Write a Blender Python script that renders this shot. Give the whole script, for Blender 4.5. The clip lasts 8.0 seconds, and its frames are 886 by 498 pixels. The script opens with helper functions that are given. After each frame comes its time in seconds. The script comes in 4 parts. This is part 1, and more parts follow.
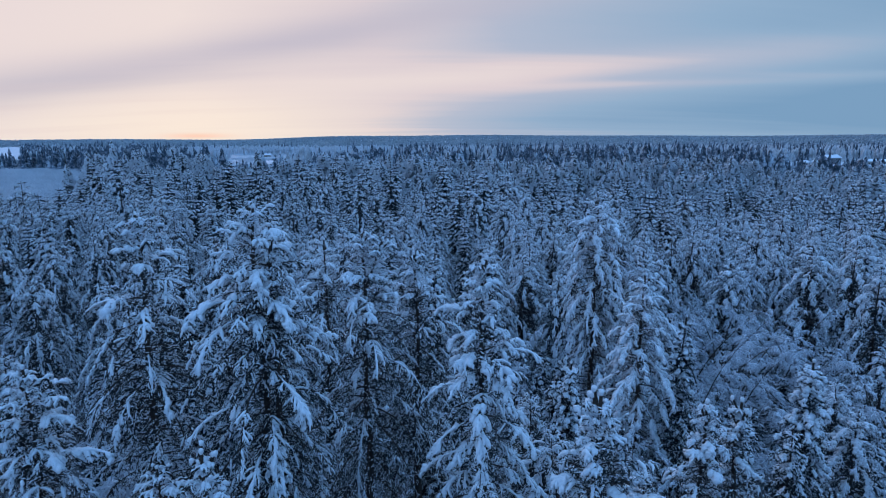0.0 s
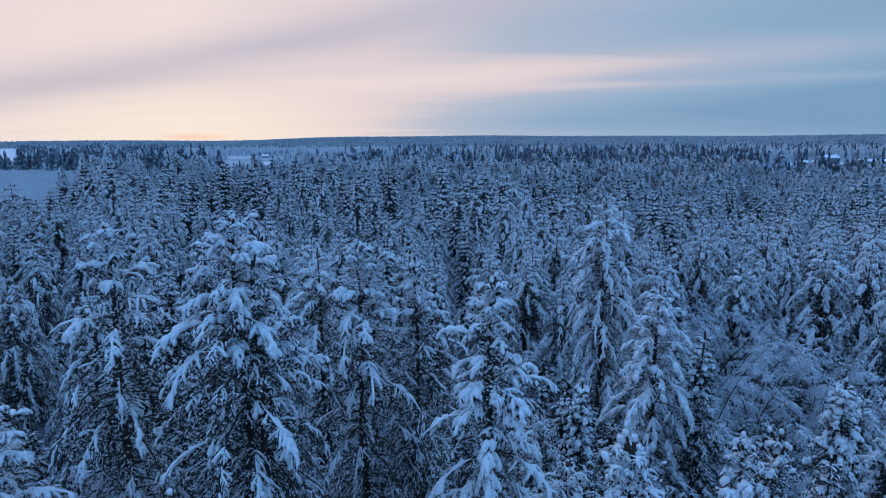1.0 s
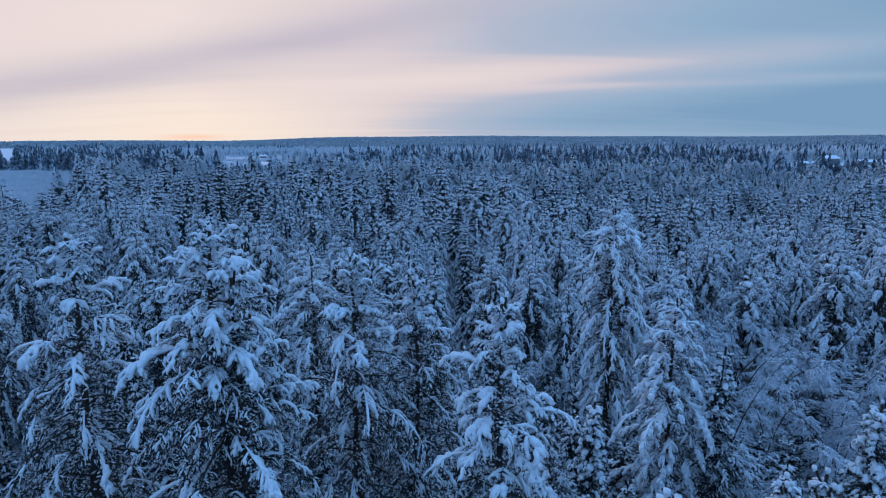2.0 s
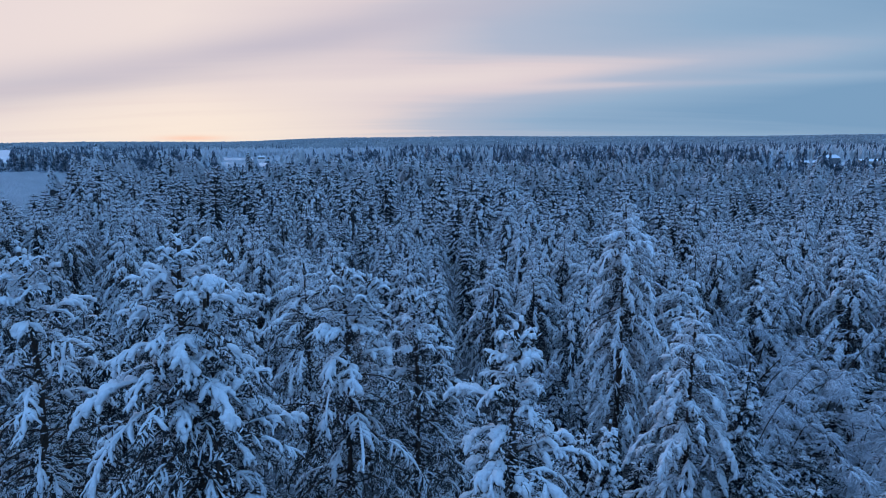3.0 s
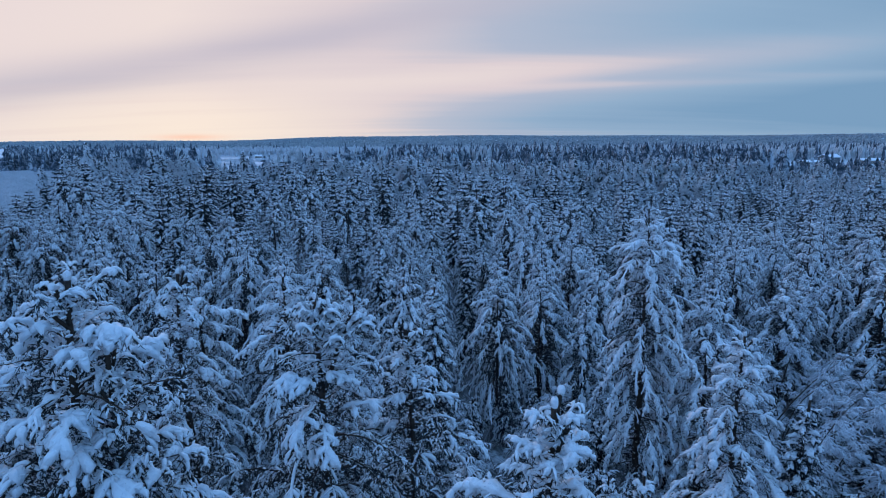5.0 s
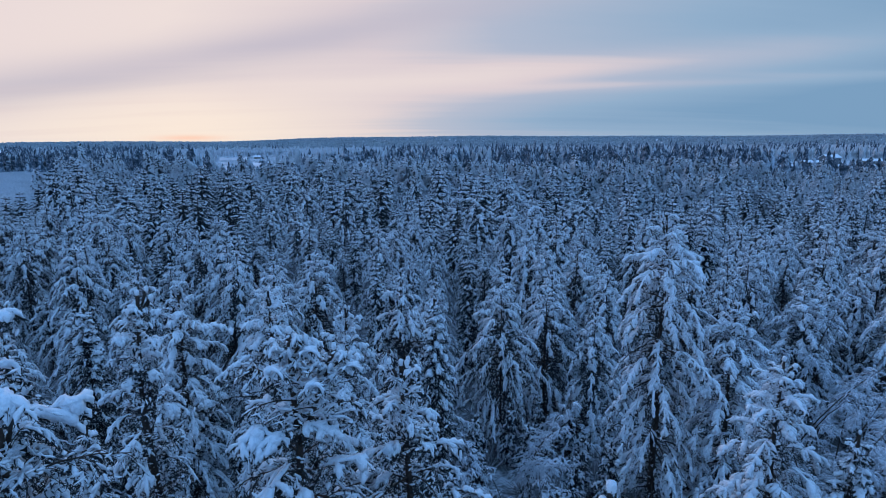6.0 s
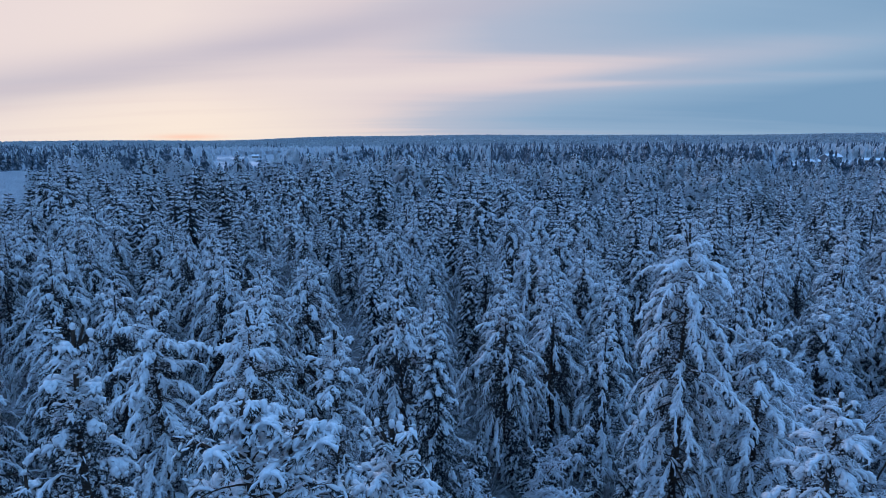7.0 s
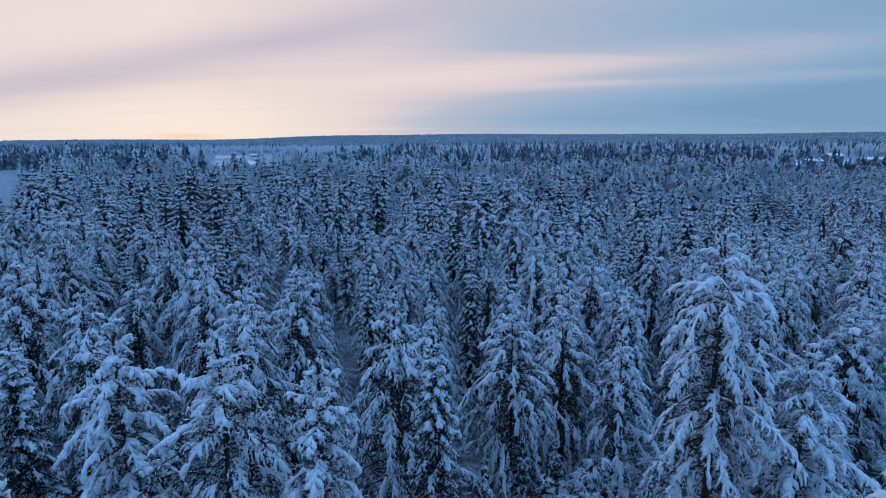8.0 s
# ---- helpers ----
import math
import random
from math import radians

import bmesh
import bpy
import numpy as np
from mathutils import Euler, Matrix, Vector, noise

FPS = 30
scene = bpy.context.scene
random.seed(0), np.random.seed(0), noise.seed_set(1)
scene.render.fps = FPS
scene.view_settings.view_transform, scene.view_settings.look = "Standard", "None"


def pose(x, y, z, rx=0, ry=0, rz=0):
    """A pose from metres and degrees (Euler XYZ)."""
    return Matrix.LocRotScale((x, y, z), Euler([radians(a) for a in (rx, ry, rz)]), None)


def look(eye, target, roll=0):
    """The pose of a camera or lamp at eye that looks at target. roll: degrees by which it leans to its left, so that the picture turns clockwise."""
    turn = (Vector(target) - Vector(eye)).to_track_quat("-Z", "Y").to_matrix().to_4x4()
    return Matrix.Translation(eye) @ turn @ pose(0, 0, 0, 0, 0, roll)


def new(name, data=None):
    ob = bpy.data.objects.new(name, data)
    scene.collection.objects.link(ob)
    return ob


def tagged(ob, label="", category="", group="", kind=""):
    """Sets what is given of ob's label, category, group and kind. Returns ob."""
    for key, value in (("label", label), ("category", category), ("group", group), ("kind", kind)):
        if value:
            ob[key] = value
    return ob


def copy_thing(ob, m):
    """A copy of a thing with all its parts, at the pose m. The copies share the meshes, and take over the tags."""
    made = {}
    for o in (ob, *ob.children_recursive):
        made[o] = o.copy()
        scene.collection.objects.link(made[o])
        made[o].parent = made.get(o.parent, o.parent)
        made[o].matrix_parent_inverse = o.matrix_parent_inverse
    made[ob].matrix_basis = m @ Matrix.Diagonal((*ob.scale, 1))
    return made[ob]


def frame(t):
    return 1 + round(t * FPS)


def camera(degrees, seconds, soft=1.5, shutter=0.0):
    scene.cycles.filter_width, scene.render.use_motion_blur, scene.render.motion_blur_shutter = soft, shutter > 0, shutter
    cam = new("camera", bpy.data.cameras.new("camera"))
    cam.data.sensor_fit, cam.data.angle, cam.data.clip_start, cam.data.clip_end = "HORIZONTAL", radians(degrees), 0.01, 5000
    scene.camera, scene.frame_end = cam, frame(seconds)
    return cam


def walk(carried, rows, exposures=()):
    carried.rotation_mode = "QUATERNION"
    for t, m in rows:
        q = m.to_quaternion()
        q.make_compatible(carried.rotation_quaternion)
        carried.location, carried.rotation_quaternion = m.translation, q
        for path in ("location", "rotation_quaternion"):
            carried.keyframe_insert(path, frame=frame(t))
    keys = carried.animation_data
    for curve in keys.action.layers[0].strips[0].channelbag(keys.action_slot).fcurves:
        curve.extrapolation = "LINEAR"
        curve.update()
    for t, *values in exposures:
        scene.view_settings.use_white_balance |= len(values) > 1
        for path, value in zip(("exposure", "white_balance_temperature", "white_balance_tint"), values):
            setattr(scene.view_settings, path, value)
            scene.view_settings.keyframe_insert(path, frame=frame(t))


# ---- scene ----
cam = camera(73.7, 8.0, soft=0.75)
PATH = [
    (0, (-0.06, -0.591, 18.559), (-0.053, 1.373, 18.182), -0.1),
    (0.5, (-0.135, 0.511, 18.568), (-0.127, 2.475, 18.191), -0.0),
    (1, (-0.212, 1.693, 18.582), (-0.199, 3.657, 18.207), -0.2),
    (1.5, (-0.283, 2.786, 18.617), (-0.266, 4.751, 18.242), -0.1),
    (3, (-0.439, 6.027, 18.597), (-0.418, 7.992, 18.224), -0.3),
    (3.5, (-0.504, 7.093, 18.555), (-0.481, 9.057, 18.18), -0.3),
    (4, (-0.516, 8.204, 18.539), (-0.49, 10.168, 18.163), -0.2),
    (5.5, (-0.459, 11.627, 18.384), (-0.431, 13.591, 18.009), -0.3),
    (6, (-0.494, 13.021, 18.403), (-0.465, 14.986, 18.029), -0.3),
    (6.5, (-0.5, 14.395, 18.385), (-0.47, 16.359, 18.01), -0.3),
    (7, (-0.503, 15.987, 18.426), (-0.471, 17.951, 18.049), -0.3),
    (7.5, (-0.533, 17.598, 18.454), (-0.499, 19.562, 18.076), -0.2),
    (8, (-0.531, 19.424, 18.466), (-0.497, 21.387, 18.086), -0.3),
]
walk(cam, [(t, look(eye, target, roll)) for t, eye, target, roll in PATH])

# ---------------------------------------------------------------- sky and light
SUN_AZ, SUN_EL = radians(-22.0), radians(1.2)


def node_math(nt, op, a, b=None, clamp=False):
    n = nt.nodes.new("ShaderNodeMath")
    n.operation, n.use_clamp = op, clamp
    for i, v in enumerate((a, b)):
        if v is None:
            continue
        if isinstance(v, (int, float)):
            n.inputs[i].default_value = v
        else:
            nt.links.new(v, n.inputs[i])
    return n.outputs[0]


def node_ramp(nt, fac, stops, mode="EASE"):
    n = nt.nodes.new("ShaderNodeValToRGB")
    n.color_ramp.interpolation = mode
    while len(n.color_ramp.elements) < len(stops):
        n.color_ramp.elements.new(0.5)
    for e, (p, c) in zip(n.color_ramp.elements, stops):
        e.position, e.color = p, (*c, 1)
    nt.links.new(fac, n.inputs[0])
    return n.outputs[0]


def node_mix(nt, fac, a, b, blend="MIX"):
    n = nt.nodes.new("ShaderNodeMix")
    n.data_type, n.blend_type = "RGBA", blend
    for sock, v in ((n.inputs[0], fac), (n.inputs[6], a), (n.inputs[7], b)):
        if isinstance(v, (int, float)):
            sock.default_value = v
        elif isinstance(v, tuple):
            sock.default_value = (*v, 1)
        else:
            nt.links.new(v, sock)
    return n.outputs[2]


def srgb(r, g, b):
    return tuple((v / 255 / 12.92) if v < 10.3 else ((v / 255 + 0.055) / 1.055) ** 2.4 for v in (r, g, b))


def make_world():
    w = bpy.data.worlds.new("dusk_sky")
    scene.world = w
    w.use_nodes = True
    nt = w.node_tree
    nt.nodes.clear()
    m = lambda op, a, b=None, clamp=False: node_math(nt, op, a, b, clamp)
    co = nt.nodes.new("ShaderNodeTexCoord").outputs["Generated"]
    sep = nt.nodes.new("ShaderNodeSeparateXYZ")
    nt.links.new(co, sep.inputs[0])
    x, y, z = sep.outputs
    az = m("ARCTAN2", x, y)                 # 0 ahead, + to the east of the way
    el = m("ARCSINE", z)
    # streaked cloud texture on a flat cloud deck
    deck = m("ADD", m("MAXIMUM", z, 0.0), 0.085)
    comb = nt.nodes.new("ShaderNodeCombineXYZ")
    nt.links.new(m("DIVIDE", x, deck), comb.inputs[0])
    nt.links.new(m("DIVIDE", y, deck), comb.inputs[1])
    mapn = nt.nodes.new("ShaderNodeMapping")
    mapn.inputs["Rotation"].default_value = (0, 0, radians(20))
    mapn.inputs["Scale"].default_value = (0.10, 0.55, 1)
    nt.links.new(comb.outputs[0], mapn.inputs[0])
    streak = nt.nodes.new("ShaderNodeTexNoise")
    streak.inputs["Scale"].default_value = 1.3
    streak.inputs["Detail"].default_value = 5
    streak.inputs["Roughness"].default_value = 0.52
    streak.inputs["Distortion"].default_value = 0.4
    nt.links.new(mapn.outputs[0], streak.inputs[0])
    wob = m("MULTIPLY", m("SUBTRACT", streak.outputs[0], 0.5), 0.02)
    elw = m("ADD", el, wob)

    def band(c0, c1, c2, width, a0, a1, soft):
        """A soft cloud bank along el = c0 + c1 az + c2 az^2, between the bearings a0 and a1."""
        mid = m("ADD", m("ADD", c0, m("MULTIPLY", az, c1)), m("MULTIPLY", m("MULTIPLY", az, az), c2))
        d = m("DIVIDE", m("SUBTRACT", elw, mid), width)
        g = m("POWER", 2.718, m("MULTIPLY", m("MULTIPLY", d, d), -1.0))
        lo = m("DIVIDE", m("SUBTRACT", az, a0), soft, True)
        hi = m("DIVIDE", m("SUBTRACT", a1, az), soft, True)
        return m("MULTIPLY", g, m("MULTIPLY", lo, hi))

    p = m("ADD", m("MULTIPLY", az, 0.655), 0.525)     # grows from the glow towards the dark side of the sky
    p = m("ADD", p, m("MULTIPLY", m("SUBTRACT", streak.outputs[0], 0.5), 0.27))
    # grey veil rising from the glow, pale bands, and the blue gap under them
    p = m("ADD", p, m("MULTIPLY", band(0.094, 0.06, -0.03, 0.024, -0.30, 0.95, 0.40), -0.22))
    p = m("ADD", p, m("MULTIPLY", band(0.066, 0.05, -0.05, 0.008, 0.00, 0.95, 0.30), -0.13))
    p = m("ADD", p, m("MULTIPLY", band(0.024, 0.03, 0.0, 0.026, -0.14, 1.30, 0.34), 0.17))
    p = m("ADD", p, m("MULTIPLY", band(0.016, 0.0, 0.0, 0.010, -0.95, -0.40, 0.14), 0.08))
    col = node_ramp(nt, p, [(0.0, srgb(231, 216, 217)), (0.28, srgb(236, 222, 219)), (0.46, srgb(220, 207, 212)),
                            (0.60, srgb(176, 186, 207)), (0.80, srgb(145, 174, 203)), (1.0, srgb(122, 159, 193))], "LINEAR")
    veil = band(0.190, 0.190, -0.03, 0.031, -1.40, 0.45, 0.60)
    veil = m("MULTIPLY", veil, m("ADD", m("MULTIPLY", streak.outputs[0], 1.2), 0.25))
    col = node_mix(nt, m("MULTIPLY", veil, 0.95), col, srgb(193, 188, 203))
    wisp = nt.nodes.new("ShaderNodeTexNoise")
    wisp.inputs["Scale"].default_value, wisp.inputs["Detail"].default_value = 1.9, 3
    nt.links.new(mapn.outputs[0], wisp.inputs[0])
    lil = m("MULTIPLY", m("SUBTRACT", wisp.outputs[0], 0.50), 4.0, True)
    lil = m("MULTIPLY", lil, band(0.040, 0.0, 0.0, 0.035, -1.3, -0.15, 0.35))
    col = node_mix(nt, m("MULTIPLY", lil, 0.45), col, srgb(206, 184, 196))
    # afterglow over the place where the sun went down
    da = m("SUBTRACT", az, SUN_AZ)
    glow = m("POWER", 2.718, m("MULTIPLY", m("ADD", m("MULTIPLY", m("MULTIPLY", da, da), 13.0), m("MULTIPLY", m("MULTIPLY", el, el), 260.0)), -1.0))
    col = node_mix(nt, m("MULTIPLY", glow, 0.6), col, srgb(249, 238, 218))
    core = m("POWER", 2.718, m("MULTIPLY", m("ADD", m("MULTIPLY", m("MULTIPLY", da, da), 500.0), m("MULTIPLY", m("MULTIPLY", el, el), 60000.0)), -1.0))
    col = node_mix(nt, m("MULTIPLY", core, 0.55), col, srgb(250, 190, 160))
    # higher up and behind, the deep blue of dusk
    high = m("DIVIDE", m("SUBTRACT", el, 0.22), 0.9, True)
    back = m("DIVIDE", m("SUBTRACT", m("ABSOLUTE", az), 0.75), 0.8, True)
    col = node_mix(nt, m("MULTIPLY", back, 0.9), col, AROUND)
    col = node_mix(nt, high, col, ZENITH)
    sky = nt.nodes.new("ShaderNodeTexSky")
    sky.sky_type, sky.sun_disc = "NISHITA", False
    sky.sun_elevation, sky.sun_rotation = SUN_EL, SUN_AZ
    bg = nt.nodes.new("ShaderNodeBackground")
    nt.links.new(node_mix(nt, 0.002, col, sky.outputs[0]), bg.inputs[0])
    bg.inputs[1].default_value = 1.0
    out = nt.nodes.new("ShaderNodeOutputWorld")
    nt.links.new(bg.outputs[0], out.inputs[0])


ZENITH, AROUND = (0.265, 0.635, 1.33), (0.166, 0.40, 0.84)
make_world()
sun = new("sun", bpy.data.lights.new("sun", "SUN"))
sun.data.energy, sun.data.angle, sun.data.color = 0.25, radians(12), (1.0, 0.55, 0.38)
sun.matrix_world = look((0, 0, 60), (-100 * math.sin(SUN_AZ), -100 * math.cos(SUN_AZ), 60 - 100 * math.tan(radians(3))))
scene.view_settings.exposure = 0.0


# ---------------------------------------------------------------- materials
def material(name):
    mat = bpy.data.materials.new(name)
    mat.use_nodes = True
    nt = mat.node_tree
    return mat, nt, nt.nodes["Principled BSDF"]


def noise_node(nt, scale, detail=3.0, rough=0.55, coord="Object"):
    n = nt.nodes.new("ShaderNodeTexNoise")
    n.inputs["Scale"].default_value, n.inputs["Detail"].default_value, n.inputs["Roughness"].default_value = scale, detail, rough
    if coord == "Object":
        nt.links.new(nt.nodes.new("ShaderNodeTexCoord").outputs["Object"], n.inputs[0])
    else:
        nt.links.new(nt.nodes.new("ShaderNodeNewGeometry").outputs["Position"], n.inputs[0])
    return n.outputs[0]


def surface(name, stops, scale, fine, rough, bump=0.0, bump_scale=20.0, coord="Object", spec=0.3):
    """A rough natural surface: colour from noise at two scales, fine relief."""
    mat, nt, b = material(name)
    mixed = node_math(nt, "ADD", node_math(nt, "MULTIPLY", noise_node(nt, scale, 3, 0.6, coord), 0.6),
                      node_math(nt, "MULTIPLY", noise_node(nt, fine, 2, 0.6, coord), 0.4))
    nt.links.new(node_ramp(nt, mixed, stops, "LINEAR"), b.inputs["Base Color"])
    b.inputs["Roughness"].default_value = rough
    b.inputs["Specular IOR Level"].default_value = spec
    if bump:
        bn = nt.nodes.new("ShaderNodeBump")
        bn.inputs["Strength"].default_value, bn.inputs["Distance"].default_value = bump, 0.06
        nt.links.new(noise_node(nt, bump_scale, 4, 0.6, coord), bn.inputs["Height"])
        nt.links.new(bn.outputs[0], b.inputs["Normal"])
    return mat


SNOW = surface("fresh_snow", [(0.30, (0.74, 0.79, 0.84)), (0.6, (0.86, 0.88, 0.90))], 1.5, 14.0, 0.62, 0.9, 9.0)
FIELD = surface("field_snow", [(0.30, (0.52, 0.56, 0.60)), (0.65, (0.76, 0.79, 0.82))], 0.02, 0.4, 0.65, 0.5, 1.5, "World")
NEEDLE = surface("pine_needles", [(0.38, (0.016, 0.020, 0.024)), (0.52, (0.036, 0.040, 0.042)), (0.66, (0.075, 0.080, 0.085))], 1.3, 7.0, 0.7)
SPRUCE = surface("spruce_needles", [(0.38, (0.010, 0.014, 0.017)), (0.53, (0.022, 0.027, 0.029)), (0.66, (0.065, 0.072, 0.078))], 1.3, 7.0, 0.7)
BARK = surface("bark", [(0.3, (0.035, 0.026, 0.021)), (0.6, (0.085, 0.058, 0.042)), (0.8, (0.17, 0.12, 0.09))], 2.0, 18.0, 0.85, 0.6, 30.0)
TWIG = surface("rimed_twigs", [(0.3, (0.09, 0.08, 0.08)), (0.5, (0.24, 0.23, 0.24)), (0.72, (0.55, 0.57, 0.60))], 1.4, 16.0, 0.8)
# needles of far woods: frost, plus distance haze painted in as a lighter tone
FROST_HAZED = surface("frosted_hazed_needles", [(0.35, (0.05, 0.06, 0.06)), (0.5, (0.12, 0.13, 0.14)), (0.68, (0.30, 0.32, 0.34))], 0.9, 5.0, 0.75)
SPECK = surface("snow_flecked_needles", [(0.42, (0.020, 0.030, 0.030)), (0.47, (0.13, 0.14, 0.15)), (0.53, (0.74, 0.77, 0.81))], 0.9, 3.2, 0.75, coord="World")
HOARY = surface("hoary_pine_needles", [(0.38, (0.018, 0.023, 0.026)), (0.52, (0.042, 0.050, 0.056)), (0.66, (0.14, 0.15, 0.16))], 0.8, 6.0, 0.75)
# forest floor snow with the shade between the trees put into its colour
FLOOR = surface("shade_toned_floor_snow", [(0.36, (0.045, 0.045, 0.043)), (0.48, (0.15, 0.155, 0.16)), (0.60, (0.50, 0.53, 0.56))], 0.35, 3.0, 0.8, 0.8, 4.0, "World")
RIME = surface("hoar_frost", [(0.3, (0.52, 0.56, 0.61)), (0.65, (0.80, 0.82, 0.86))], 0.8, 9.0, 0.7)


# ---------------------------------------------------------------- mesh tools
def tubes(P, R, S=5, flat=1.0, turn=0.0):
    """Tapered tubes along polylines: P (N, K, 3), R (N, K). Returns vertices and quads."""
    N, K, _ = P.shape
    T = np.gradient(P, axis=1)
    T /= np.linalg.norm(T, axis=2, keepdims=True) + 1e-9
    up = np.zeros_like(T)
    up[..., 2] = 1.0
    up[..., 0] += 0.03
    U = np.cross(T, up)
    U /= np.linalg.norm(U, axis=2, keepdims=True) + 1e-9
    W = np.cross(U, T)
    a = turn + np.arange(S) * 2 * np.pi / S
    ring = np.cos(a)[None, None, :, None] * U[:, :, None, :] + flat * np.sin(a)[None, None, :, None] * W[:, :, None, :]
    V = (P[:, :, None, :] + R[:, :, None, None] * ring).reshape(-1, 3)
    base = (np.arange(N)[:, None, None] * K + np.arange(K - 1)[None, :, None]) * S
    j = np.arange(S)[None, None, :]
    k = (np.arange(S) + 1)[None, None, :] % S
    F = np.stack([base + j, base + k, base + S + k, base + S + j], -1).reshape(-1, 4)
    return V, F


def spikes(at, way, length, width, rng):
    """Thin blades: one triangle each."""
    side = np.cross(way, rng.normal(size=way.shape))
    side /= np.linalg.norm(side, axis=1, keepdims=True) + 1e-9
    w = width[:, None] * side
    V = np.stack([at - w, at + w, at + way * length[:, None]], 1).reshape(-1, 3)
    return V, np.arange(len(V)).reshape(-1, 3)


def cones(at, way, length, radius, rng):
    """Three-sided cones from at along way: base radius given, pointed end."""
    side = np.cross(way, rng.normal(size=way.shape))
    side /= np.linalg.norm(side, axis=1, keepdims=True) + 1e-9
    third = np.cross(way, side)
    R = radius[:, None]
    V = np.stack([at + side * R, at + (-0.5 * side + 0.866 * third) * R, at + (-0.5 * side - 0.866 * third) * R, at + way * length[:, None]], 1)
    i = np.arange(len(at))[:, None] * 4
    F = np.concatenate([i + [0, 1, 3], i + [1, 2, 3], i + [2, 0, 3]])
    return V.reshape(-1, 3), F


def join(pieces):
    V, Q, n = [], [], 0
    for v, f in pieces:
        V.append(v)
        Q.append(f + n)
        n += len(v)
    return np.concatenate(V), Q


def mesh_of(name, pieces, mats, which=None, smooth=True):
    """One mesh from (vertices, faces) pieces; which: the material slot of each piece."""
    V, Q = join(pieces)
    me = bpy.data.meshes.new(name)
    sizes = np.concatenate([np.full(len(f), f.shape[1]) for f in Q])
    loops = np.concatenate([f.ravel() for f in Q]).astype(np.int32)
    starts = np.concatenate([[0], np.cumsum(sizes)[:-1]]).astype(np.int32)
    me.vertices.add(len(V))
    me.vertices.foreach_set("co", V.astype(np.float32).ravel())
    me.loops.add(len(loops))
    me.loops.foreach_set("vertex_index", loops)
    me.polygons.add(len(sizes))
    me.polygons.foreach_set("loop_start", starts)
    if which is not None:
        me.polygons.foreach_set("material_index", np.concatenate([np.full(len(f), w) for f, w in zip(Q, which)]).astype(np.int32))
    me.polygons.foreach_set("use_smooth", np.full(len(sizes), smooth))
    for mt in mats:
        me.materials.append(mt)
    me.update(calc_edges=True)
    return me


def part(name, me, parent, label=""):
    ob = new(name, me)
    ob.parent = parent
    return tagged(ob, label) if label else ob


# ---------------------------------------------------------------- lie of the land
def lerp(a, b, t):
    return a + (b - a) * t


def smooth(a, b, v):
    t = np.clip((v - a) / (b - a), 0, 1)
    return t * t * (3 - 2 * t)


def ground_z(x, y):
    """Height of the ground; the forest slopes down from the start of the way to a flat valley, hills on the horizon."""
    x, y = np.asarray(x, float), np.asarray(y, float)
    d = np.hypot(x, y)
    ahead = np.where(y > 0, d, np.minimum(d, 15 + 0.2 * d))
    z = np.interp(ahead, [0, 15, 50, 100, 150, 300, 450, 700, 1100, 1600], [0, 0, -4.2, -6, -7.5, -7.5, -8, -9, -10, -9])
    z = z - np.clip(0.05 * x, -4, 4) * smooth(10, 45, d) * (1 - smooth(200, 400, d))
    az = np.arctan2(x, y)
    ridge = lerp(-4.0, 11.0, smooth(-0.36, -0.12, az)) + 2.2 * np.sin(az * 9 + 1) + 1.2 * np.sin(az * 23)
    z = z + smooth(1700, 2950, d) * (ridge + 9) - smooth(3100, 4800, d) * 30
    return z + 0.5 * np.sin(x * 0.06 + 1) * np.cos(y * 0.05) * smooth(20, 80, d)


def open_land(x, y):
    """True where no trees stand: fields, the lake and the yards round the houses."""
    wob = 12 * np.sin(x * 0.05) + 8 * np.sin(y * 0.07)
    a = (y > 165) & (y < 470 + wob) & (x < -0.595 * y + wob * 0.5) & (x > -0.95 * y)
    b = (y > 430 + wob) & (y < 880 + wob) & (x > -0.37 * y + wob * 0.6) & (x < -0.235 * y + wob)
    c = (y > 540) & (y < 1500) & (x < -0.700 * y)
    d = (np.hypot((x - 32) / 15, (y - 440) / 60) < 1)
    e = (y > 400 + 1.5 * wob) & (y < 600) & (x > 0.545 * y + wob) & (x < 0.95 * y)
    return a | b | c | d | e


def make_ground():
    rings = np.concatenate([[0.0], np.geomspace(4, 4900, 110)])
    S = 180
    a = np.arange(S) * 2 * np.pi / S
    X, Y = rings[:, None] * np.sin(a), rings[:, None] * np.cos(a)
    V = np.stack([X, Y, ground_z(X, Y)], -1).reshape(-1, 3)
    i = np.arange(len(rings) - 1)[:, None] * S
    j, k = np.arange(S)[None], (np.arange(S)[None] + 1) % S
    F = np.stack([i + j, i + S + j, i + S + k, i + k], -1).reshape(-1, 4)
    # faces under the near forest take the floor colour that is darkened for shade
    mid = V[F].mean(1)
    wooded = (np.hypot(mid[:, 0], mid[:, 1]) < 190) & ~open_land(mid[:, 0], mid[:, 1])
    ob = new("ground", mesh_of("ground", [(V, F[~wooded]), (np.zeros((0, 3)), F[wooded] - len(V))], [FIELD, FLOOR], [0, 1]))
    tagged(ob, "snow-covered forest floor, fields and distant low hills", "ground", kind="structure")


make_ground()


